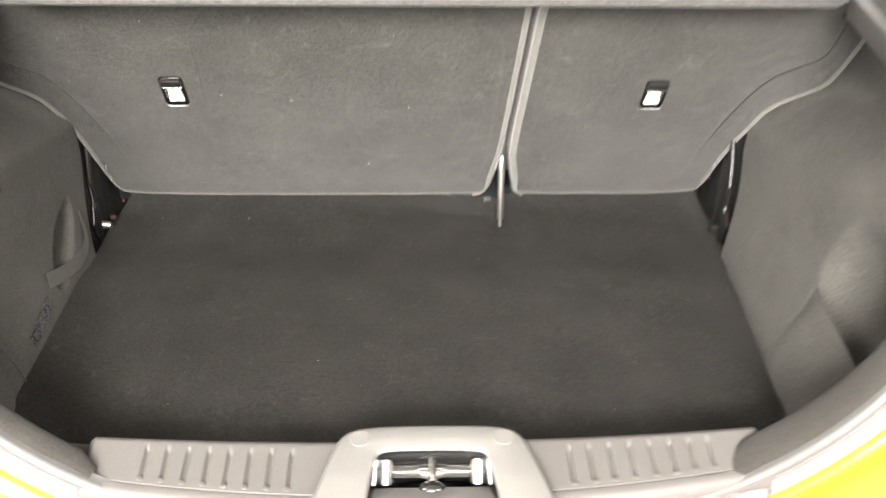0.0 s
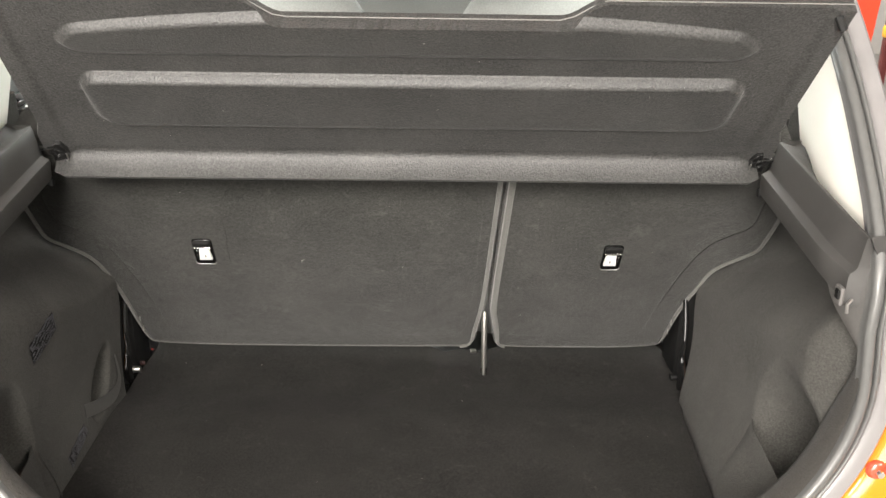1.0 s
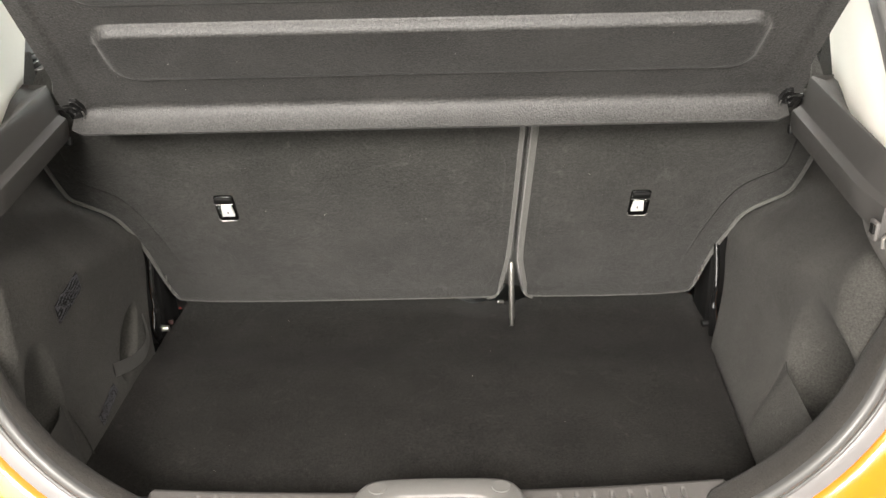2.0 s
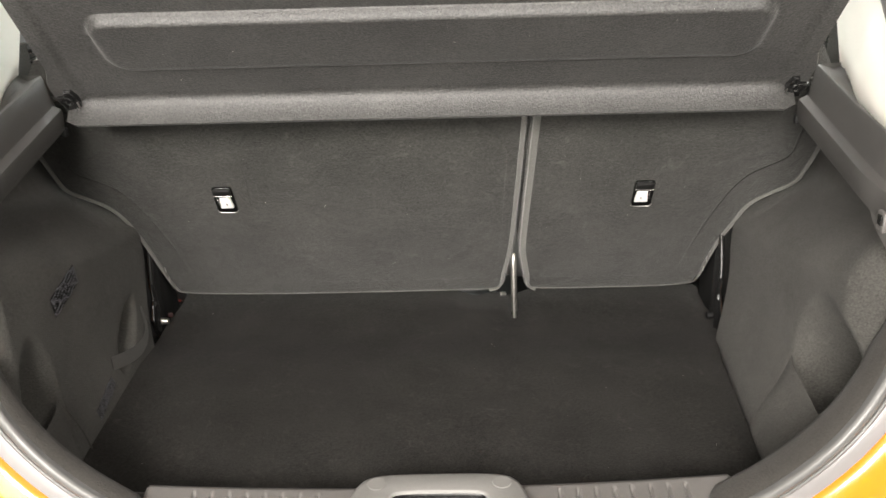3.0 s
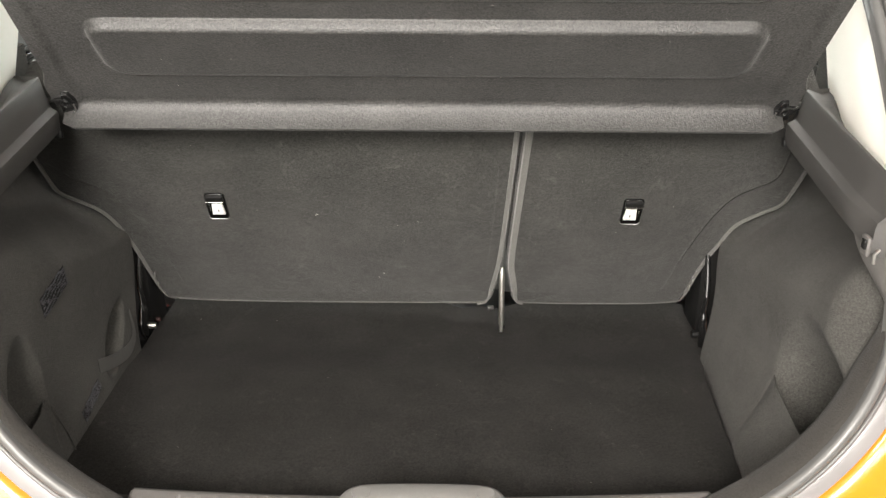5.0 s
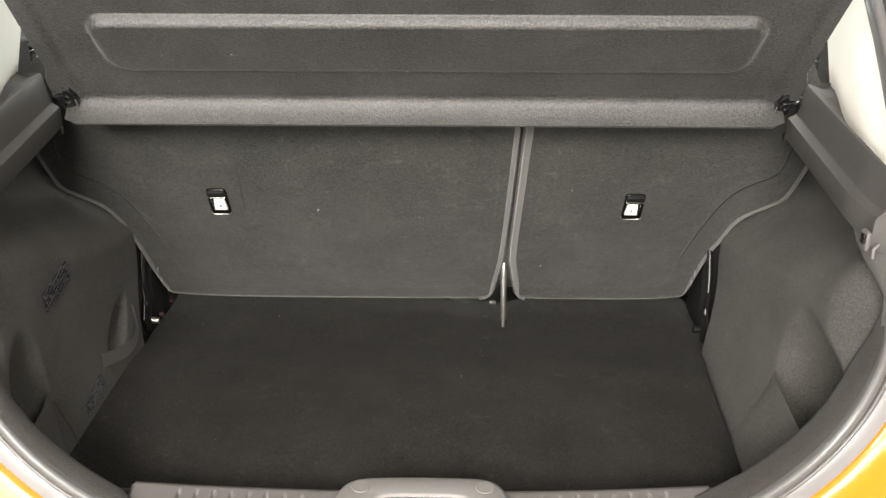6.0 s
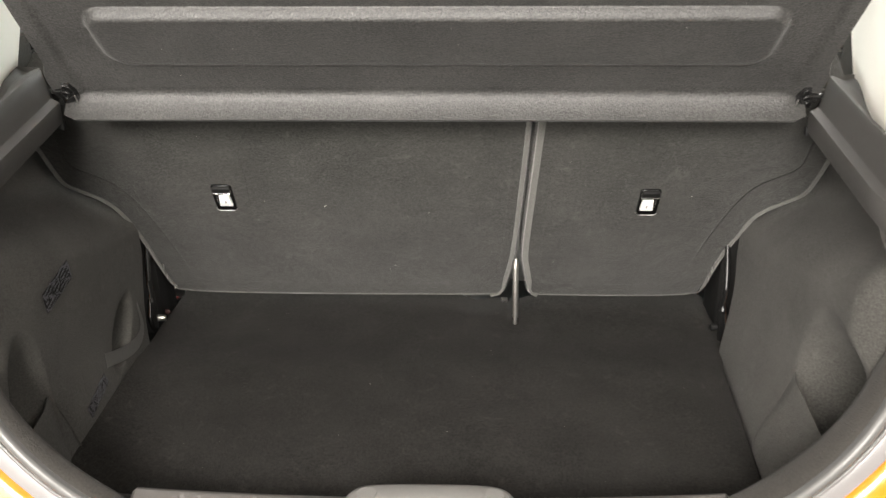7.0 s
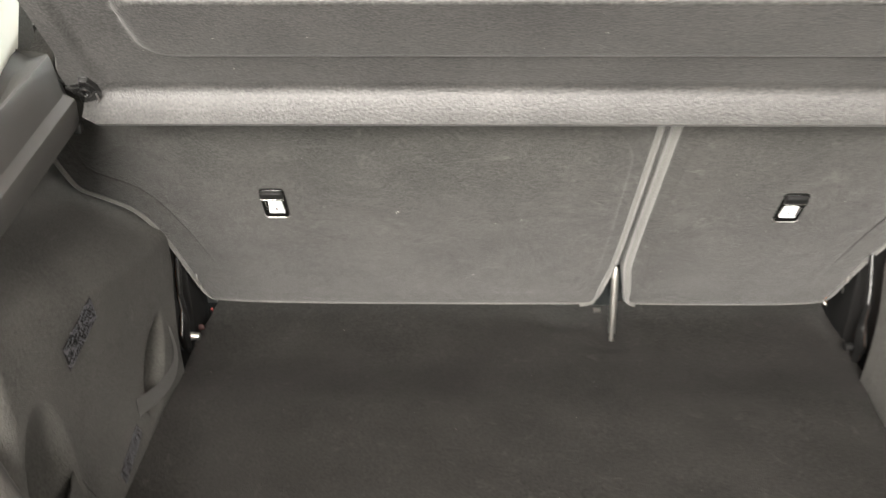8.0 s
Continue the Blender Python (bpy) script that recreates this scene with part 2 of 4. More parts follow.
def ring_sweep(profile, keep=None, fade=None):
    """A strip swept round the opening: profile points (outwards, rearwards)."""
    bm = bmesh.new()
    n = len(RING)
    rings = []
    for i, p in enumerate(RING):
        t = (RING[(i + 1) % n] - RING[i - 1]).normalized()
        back = Vector((0, -1, 0))
        back = (back - t * back.dot(t)).normalized()
        out = back.cross(t)
        if out.dot(Vector((p.x, 0, p.z - 0.4))) < 0:
            out = -out
        k = fade(p) if fade else 1.0
        rings.append([p + out * (o * k - 0.012) + back * (r * k) for o, r in profile])
    vs = [[bm.verts.new(p) for p in r] for r in rings]
    for i in range(n):
        if keep and not (keep(RING[i]) and keep(RING[(i + 1) % n])):
            continue
        a, b = vs[i], vs[(i + 1) % n]
        for k in range(len(profile) - 1):
            bm.faces.new((a[k], a[k + 1], b[k + 1], b[k]))
    bmesh.ops.delete(bm, geom=[v for v in bm.verts if not v.link_faces], context="VERTS")
    return bm


bead = [(0.0022 + 0.0064 * math.cos(q), 0.002 + 0.0060 * math.sin(q)) for q in (math.radians(a) for a in range(200, -61, -20))]
lip = [(0.0090, -0.0055), (0.0112, -0.0055)] + [(0.0150 + 0.0030 * math.cos(q), -0.0005 + 0.0036 * math.sin(q)) for q in (math.radians(a) for a in range(180, -1, -30))] + [(0.0184, -0.0055), (0.0205, -0.0065)]
car_part("weather_seal", ring_sweep([(-0.0060, -0.006)] + bead + lip), RUBBER, "grey rubber weather seal round the boot opening")
car_part("gutter_flange", ring_sweep([(0.004, -0.030), (0.018, -0.009), (0.0215, -0.005), (0.024, -0.003), (0.032, -0.001), (0.039, 0.000), (0.043, -0.004)]), GUTTER, "pale painted inner flange of the boot opening")
car_part(
    "rear_body_panel",
    ring_sweep([(0.041, -0.012), (0.043, -0.001), (0.047, 0.004), (0.060, 0.009), (0.11, 0.016), (0.15, 0.010), (0.19, -0.02), (0.21, -0.08)], lambda p: p.z < 0.33),
    ORANGE,
    "glossy orange painted bodywork",
)
car_part("roof_panel", ring_sweep([(0.041, -0.012), (0.044, -0.004), (0.062, -0.02), (0.12, -0.08), (0.16, -0.3)], lambda p: p.z > 0.80), ORANGE, "glossy orange roof edge")

# side linings


def lining_start(z):
    """Where the lining begins behind the seal."""
    return max(0.078, ring_y(ring_x(z), z) + 0.010)


def side_x(y, z, right, pocket=True):
    """Half width of the lining at a length and a height."""
    foot = (0.4315 + 0.061 * (y - 0.2)) if right else (0.455 + 0.005 * (y - 0.2))
    wall = 0.480 if right else 0.473
    x = foot + (wall - foot) * sstep(-0.01, 0.11, z) + 0.02 * max(0.0, z - 0.1)
    hump = (0.232 if right else 0.243) + 0.33 * max(0.0, 0.56 - y) ** 1.1
    x += (0.585 - x) * sstep(hump - 0.075, hump + 0.045, z) * sstep(0.08, 0.24, y)
    begin = lining_start(z)
    if pocket:  # round recess, deepest behind its slanting lip
        yc, zc, ry, rz, deep = (0.215, 0.100, 0.125, 0.130, 0.120) if right else (0.188, 0.110, 0.048, 0.098, 0.075)
        r = math.hypot((y - yc) / (ry if y < yc or not right else 0.088), (z - zc) / rz)
        if r < 1:
            x += deep * (1 - r) ** 1.15 * (sstep(begin + 0.016, begin + 0.040, y) if right else sstep(begin + 0.026, begin + 0.044, y))
        if not right:  # slit pocket behind the strap
            a, c = (y - 0.468) / 0.062, (z - 0.060 - 0.45 * (y - 0.468)) / 0.027
            x += 0.075 * sstep(1.0, 0.55, math.sqrt(a * a + c * c))
    rim = ring_side(max(z, 0.034), right) - 0.006
    x += (rim - x) * sstep(begin + (0.070 if right else 0.045), begin + 0.003, y)
    return x


def lining_front(z):
    """How far forward the lining reaches: past the hinge it stops, above it meets the seat."""
    return 0.542 + 0.067 * sstep(0.0, 0.13, z) - 0.06 * max(0.0, z - 0.165)


def side_lining(right):
    s = 1 if right else -1
    bm = bmesh.new()
    ny, nz = 110, 90
    rows = []
    for i in range(ny + 1):
        row = []
        for k in range(nz + 1):
            z = -0.05 + 0.53 * k / nz
            start = lining_start(z)
            y = start + (lining_front(z) - start) * i / ny
            row.append((s * side_x(y, z, right), y, z))
        rows.append(row)
    first = [(x, ring_y(abs(x), max(z, 0.03)) + 0.005, z) for x, _, z in rows[0]]
    rows = [first] + rows
    loft(bm, rows, closed=False)
    edge = [(x + s * 0.003, y + 0.003, z) for x, y, z in rows[-1]]
    back = [(x + s * 0.030, y + 0.004, z) for x, y, z in rows[-1]]
    loft(bm, [rows[-1], edge, back], closed=False)
    bmesh.ops.remove_doubles(bm, verts=bm.verts, dist=1e-5)
    ob = car_part("side_lining", bm, SIDE_CARPET, "charcoal felt side lining over the wheel arch with a moulded pocket", smooth=70)
    # lip of the pocket, flush with the lining
    bm = bmesh.new()
    rings = []
    for f in range(12):
        row = []
        for k in range(25):
            far = 0.305 if right else 0.230
            y = far - (far - 0.105) * k / 24
            top = (0.100 if right else 0.098) - 0.014 * k / 24
            z = top + (-0.012 - top) * f / 11
            row.append((s * (side_x(y, z, right, False) - 0.0045 + 0.006 * sstep(far - 0.03, far, y)), y, z))
        rings.append(row)
    thick = [[(x + s * 0.004, y, z - 0.020) for x, y, z in rings[0]], [(x + s * 0.0015, y, z - 0.001) for x, y, z in rings[0]]]
    loft(bm, thick + rings, closed=False)
    car_part("pocket_lip", bm, SIDE_CARPET, "felt-covered lip of the side pocket", ob)
    return ob


side_lining(True)
lining_left = side_lining(False)


corner = [(-0.0070, 0.000), (-0.0095, -0.003), (-0.0120, -0.010), (-0.0135, -0.020), (-0.0130, -0.030), (-0.0100, -0.038), (0.006, -0.048)]
for side in (1, -1):
    deep = 1.0 if side > 0 else 0.62
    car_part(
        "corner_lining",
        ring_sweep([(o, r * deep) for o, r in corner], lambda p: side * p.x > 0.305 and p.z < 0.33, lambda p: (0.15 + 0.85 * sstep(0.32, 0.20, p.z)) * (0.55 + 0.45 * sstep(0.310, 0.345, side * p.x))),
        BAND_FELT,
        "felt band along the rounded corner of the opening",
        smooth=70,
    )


# shelf supports, with the lower trims of the rear pillars
def shelf_support(right):
    s = 1 if right else -1
    prof = [(0.530, 0.385), (0.482, 0.390), (0.475, 0.394), (0.474, 0.399), (0.474, 0.417), (0.4755, 0.4205), (0.486, 0.4250), (0.4885, 0.4285), (0.495, 0.457), (0.498, 0.461), (0.503, 0.4605), (0.536, 0.430), (0.572, 0.422)]
    ends = [0.410, 0.409, 0.409, 0.409, 0.411, 0.412, 0.414, 0.415, 0.420, 0.422, 0.432, 0.485, 0.500]
    bm = bmesh.new()
    rings = []
    for i in range(37):
        f = i / 36
        ring = []
        for (x, z), end in zip(prof, ends):
            y = end - (end - 0.122) * f
            w = sstep(0.185, 0.118, y)
            if x > 0.52 and z > 0.42:
                z += (0.446 - z) * sstep(0.33, 0.43, y)
            xx = x - 0.012 * (end - y) / 0.30
            rim = ring_x(z) - 0.010
            if x < 0.51:
                xx += (rim - xx) * w * 0.45
            lift = (-0.003 if right else 0.007) - 0.075 * max(0.0, 0.42 - y)
            ring.append((s * (xx + (0.0115 * (1 - w) if right else 0.0)), y, z + lift - (0.003 + 0.010 * sstep(0.44, 0.38, z)) * w))
        rings.append(ring)
    # closing flange against the seal
    rings.append([(s * (ring_x(z) + 0.014), ring_y(ring_x(z), z) + 0.002, z - 0.004) for _, _, z in rings[-1]])
    loft(bm, rings, closed=False)
    bm.faces.new([v for v in bm.verts[: len(prof)]])
    ob = car_part("shelf_support", bm, GREY_PLASTIC, "grey grained plastic shelf support", smooth=28)
    bm = box(0.4900 if right else -0.4790, 0.411, 0.3905 if right else 0.3965, 0.012, 0.010, 0.012, 0.002)
    part("support_bracket", bm, BLACK_MATT, ob, "small black bracket under the support")
    return ob


shelf_support(True)
shelf_support(False)


def lower_pillar(right):
    s = 1 if right else -1
    bm = bmesh.new()
    rings = []
    for i in range(31):
        z = 0.262 + 0.122 * i / 30
        width = 0.004 + 0.056 * sstep(0.280, 0.375, z)
        x0 = ring_side(z, right) - 0.010
        y0 = ring_y(ring_x(z), z) - 0.002
        ring = []
        for k in range(11):
            y = y0 + width * k / 10
            x = x0 - 0.50 * (y - y0) - 0.003 * math.sin(math.pi * k / 10)
            ring.append((s * x, y, z))
        ring.append((ring[-1][0] + s * 0.003, y0 + width + 0.002, z))
        ring.append((ring[-1][0] + s * 0.060, y0 + width + 0.004, z))
        rings.append(ring)
    loft(bm, rings, closed=False)
    return car_part("lower_pillar_trim", bm, LOWER_PLASTIC, "grey plastic lower pillar trim with a bag hook", smooth=50)


pillar_right = lower_pillar(True)
pillar_left = lower_pillar(False)


def upper_pillar(right):
    s = 1 if right else -1
    bm = bmesh.new()
    rings = []
    for i in range(21):
        z = 0.395 + 0.460 * i / 20
        rx = ring_x(min(z, 0.80)) - 0.002
        ry = ring_y(rx, z) + 0.004
        ring = []
        for k in range(21):
            f = k / 20
            xf, yf = 0.560 - 0.25 * max(0, z - 0.55), (0.461 if right else 0.468) + 0.6 * (z - 0.45)
            x = rx + (xf - rx) * f**3.2 - 0.004 * math.sin(math.pi * min(1, 1.6 * f))
            y = ry + (yf - ry) * f
            ring.append((s * x, y, z))
        ring.append((s * (abs(ring[-1][0]) + 0.004), ring[-1][1] + 0.03, z))
        rings.append(ring)
    loft(bm, rings, closed=False)
    return car_part("upper_pillar_trim", bm, TRIM_WHITE, "cream upper trim of the rear pillar", smooth=50)


upper_pillar(True)
upper_pillar(False)

# cabin behind the seats, mostly hidden
bm = bmesh.new()
loft(bm, [[(x, y, 0.83 - 0.35 * (x / 0.6) ** 4 * 0.3 - 0.05 * max(0, y - 1.0)) for x in (-0.56, -0.4, -0.2, 0, 0.2, 0.4, 0.56)] for y in (0.56, 0.65, 0.8, 1.1, 1.5, 2.0)], closed=False)
car_part("headliner", bm, HEADLINER, "pale fabric headliner of the cabin")
for s in (-1, 1):
    bm = box(s * 0.66, 1.15, 0.155, 0.05, 1.25, 0.73, 0.012)
    door = car_part("rear_door_trim", bm, DARK_TRIM, "dark plastic rear door trim")
    car_part("quarter_trim", box(s * 0.632, 0.640, 0.39, 0.03, 0.40, 0.26, 0.008), DARK_TRIM, "dark trim of the quarter panel")
for s in (-1, 1):
    bm = box(s * 0.604, 0.640, 0.448, 0.026, 0.10, 0.036, 0.008, 3)
    guide = car_part("belt_guide", bm, BLACK_PLASTIC, "glossy black seat belt guide beside the seat")
    part("belt_slot", box(s * 0.590, 0.622, 0.4665, 0.022, 0.040, 0.0035, 0.0015), DARK_TRIM, guide, "rounded lip of the belt guide")
    # the guide's slim highlight, built as a steel strip
    part("guide_glint", box(s * 0.588, 0.630, 0.4505, 0.010, 0.050, 0.0025, 0.001), STEEL, guide, "thin steel strip in place of a highlight")
for x in (-0.36, 0.36):
    bm = box(x, 1.30, 0.16, 0.50, 0.16, 0.80, 0.07, 4, Matrix.Translation((x, 1.3, 0)) @ Matrix.Rotation(radians(-12), 4, "X") @ Matrix.Translation((-x, -1.3, 0)))
    car_part("front_seat_back", bm, SEAT_FABRIC, "grey fabric front seat back")
bm = box(0, 2.05, 0.08, 1.3, 0.06, 1.0, 0.03)
car_part("dashboard_bulkhead", bm, SEAT_FABRIC, "grey front of the cabin")
bm = box(0, 1.1, -0.28, 1.3, 1.9, 0.05, 0.01)
car_part("cabin_floor", bm, DARK_TRIM, "dark cabin floor")
bm = box(0, 0.40, -0.06, 1.16, 0.78, 0.02, 0.004)
car_part("boot_pan", bm, BLACK_PAINT, "black pan under the boot floor")

# outer body: sides, bonnet, roof, wheels
WHEEL_Z, WHEEL_R = GROUND + 0.29, 0.29
TYRE = material("tyre_rubber", (0.018, 0.018, 0.018), 0.8, vary=0.2, scale=80, bump=0.2)
for s in (-1, 1):
    outline = [(0.20, -0.40)]
    for yc in (0.62, 3.11):
        outline += [(yc - 0.345 * math.cos(q), WHEEL_Z + 0.345 * math.sin(q)) for q in (math.radians(a) for a in range(-10, 191, 20))]
    outline += [(3.62, -0.40), (3.82, -0.20), (3.80, 0.05), (3.60, 0.24), (2.70, 0.42), (0.42, 0.42), (0.24, 0.30), (0.20, 0.0)]
    bm = plate([Vector(p) for p in outline], 0.05, lambda u, v, o: Vector((s * (0.80 + o - 0.10 * sstep(2.6, 3.8, u) - 0.05 * sstep(0.1, 0.5, v)), u, v)), 0.008)
    bmesh.ops.recalc_face_normals(bm, faces=bm.faces[:])
    car_part("body_side", bm, ORANGE, "glossy orange side of the body")
    car_part("front_pillar", tube([(s * 0.60, 1.90, 0.86), (s * 0.66, 2.25, 0.68), (s * 0.70, 2.72, 0.41)], 0.035, 10), ORANGE, "orange windscreen pillar")
    car_part("roof_rail", tube([(s * 0.55, 0.62, 0.84), (s * 0.58, 1.1, 0.88), (s * 0.60, 1.90, 0.86)], 0.035, 10), ORANGE, "orange roof edge")
    for yc in (0.62, 3.11):
        spin = [(0.285, -0.075), (0.29, -0.05), (0.29, 0.05), (0.285, 0.075), (0.26, 0.088), (0.205, 0.085), (0.200, 0.060)]
        bm = bmesh.new()
        loft(bm, [[(s * (0.715 + w), yc + r * math.cos(2 * math.pi * k / 40), WHEEL_Z + r * math.sin(2 * math.pi * k / 40)) for k in range(40)] for r, w in spin])
        tyre = car_part("wheel_tyre", bm, TYRE, "black rubber tyre")
        bm = bmesh.new()
        loft(bm, [[(s * (0.715 + w), yc + r * math.cos(2 * math.pi * k / 40), WHEEL_Z + r * math.sin(2 * math.pi * k / 40)) for k in range(40)] for r, w in ((0.204, 0.060), (0.195, 0.070), (0.185, 0.050), (0.06, 0.062), (0.03, 0.068))], cap_last=True)
        part("rim", bm, STEEL, tyre, "silver wheel rim")
bm = bmesh.new()
loft(bm, [[(0.70 * k / 8 * (1 - 0.12 * f), 2.70 + 1.10 * f, 0.43 - 0.20 * f - 0.19 * f**4 - 0.03 * (k / 8) ** 2) for k in range(-8, 9)] for f in (i / 12 for i in range(13))], closed=False)
bmesh.ops.solidify(bm, geom=bm.faces[:], thickness=0.006)
car_part("bonnet", bm, ORANGE, "glossy orange bonnet")
bm = bmesh.new()
loft(bm, [[(0.57 * k / 8, 0.62 + 1.30 * f, 0.875 + 0.03 * math.sin(math.pi * f) - 0.025 * (k / 8) ** 2) for k in range(-8, 9)] for f in (i / 10 for i in range(11))], closed=False)
bmesh.ops.solidify(bm, geom=bm.faces[:], thickness=0.006)
car_part("roof_skin", bm, ORANGE, "glossy orange roof")
car_part("underbody", box(0, 1.95, -0.36, 1.30, 3.30, 0.06, 0.02), BLACK_MATT, "black underbody")
car_part("front_bumper", box(0, 3.78, -0.12, 1.36, 0.14, 0.52, 0.05, 3), ORANGE, "orange front bumper")

# boot floor board
bm = bmesh.new()
nx, ny = 60, 40
rows = []
for j in range(ny + 1):
    f = j / ny
    y = 0.086 + 0.674 * f
    xr = (0.4250 + 0.062 * (y - 0.2) + 0.021 * sstep(0.47, 0.58, y)) * (1 - 0.016 * sstep(0.655, 0.70, y))
    xl = (0.4555 - 0.01 * (y - 0.3) + 0.014 * sstep(0.50, 0.60, y)) * (1 - 0.012 * sstep(0.655, 0.70, y))
    row = []
    for i in range(nx + 1):
        x = -xl + (xl + xr) * i / nx
        z = 0.0025 * noise.noise(Vector((x * 5, y * 5, 0.3))) + 0.001 * noise.noise(Vector((x * 17, y * 17, 1.3)))
        z -= 0.006 * sstep(0.008, 0.0, xr - x) + 0.020 * sstep(0.45, 0.60, y) + 0.016 * math.exp(-(((x - 0.07) / 0.028) ** 2)) * sstep(0.672, 0.70, y) + 0.016 * math.exp(-(((x - 0.134) / 0.035) ** 2)) * sstep(0.605, 0.640, y)
        z += 0.009 * sstep(0.040, 0.0, x + xl) ** 2 * sstep(0.60, 0.52, y)  # turned up against the lining
        row.append((x, y, z))
    rows.append(row)
vs = loft(bm, rows, closed=False)
rim = [e for e in bm.edges if len(e.link_faces) == 1]
got = bmesh.ops.extrude_edge_only(bm, edges=rim)
for v in got["geom"]:
    if isinstance(v, bmesh.types.BMVert):
        v.co.z -= 0.045
floor_board = tagged(empty("boot_floor_board", (0, 0.4, -0.05)), "black needle-felt carpeted boot floor board lying flat", "floor board")
ob = part("carpet_board", bm, FLOOR_CARPET, floor_board)
ob.matrix_parent_inverse = floor_board.matrix_world.inverted()

# ---- rear seat backs ----
LEAN = radians(30.1)
SEAT_UP = Vector((0, -math.sin(LEAN), math.cos(LEAN)))
SEAT_OUT = Vector((0, -math.cos(LEAN), -math.sin(LEAN)))
SEAT_FOOT = Vector((0, 0.70, 0.005))


def on_seat(u, v, out=0.0):
    return SEAT_FOOT + Vector((u, 0, 0)) + SEAT_UP * v + SEAT_OUT * out


def flank(s):
    """The seat's outer outline from foot to shoulder."""
    if s > 0:
        pts = [(0.447, 0.001), (0.4550, 0.030), (0.4585, 0.070), (0.4635, 0.108), (0.4710, 0.149), (0.4815, 0.182), (0.4890, 0.218), (0.5032, 0.241), (0.5290, 0.2608), (0.5530, 0.279), (0.5590, 0.303), (0.566, 0.362)]
    else:
        pts = [(0.447, 0.001), (0.4580, 0.030), (0.4630, 0.070), (0.4672, 0.108), (0.4715, 0.149), (0.4770, 0.182), (0.4850, 0.222), (0.5000, 0.256), (0.5300, 0.280), (0.5530, 0.296), (0.5580, 0.322), (0.562, 0.365)]
    return [(s * u, v) for u, v in pts + [(0.566, 0.400), (0.560, 0.46), (0.550, 0.50)]]


# edges of the two backs along the split, parting round the pin
SPLIT_LEFT = [(0.0960, 0.0005), (0.1130, 0.0070), (0.1215, 0.034), (0.1275, 0.082), (0.1305, 0.104), (0.1320, 0.118), (0.1350, 0.176), (0.1393, 0.32), (0.1424, 0.43), (0.144, 0.50)]
SPLIT_RIGHT = [(0.1490, 0.50), (0.1466, 0.43), (0.1436, 0.32), (0.1394, 0.176), (0.1392, 0.118), (0.1402, 0.106), (0.1440, 0.080), (0.1500, 0.038), (0.1580, 0.009), (0.1700, 0.0005)]


def edge_size(p):
    """The piped edge: thin along the foot, fuller up the flank."""
    if 0.09 < p.x < 0.18 and p.y < 0.46:  # tucked away behind the bands of the split
        return 0.45 - 0.36 * sstep(0.008, 0.05, p.y)
    return 0.45 + 0.25 * sstep(0.02, 0.10, p.y) + (0.75 * sstep(0.012, 0.04, p.y) if abs(p.x) > 0.4 else 0.0)


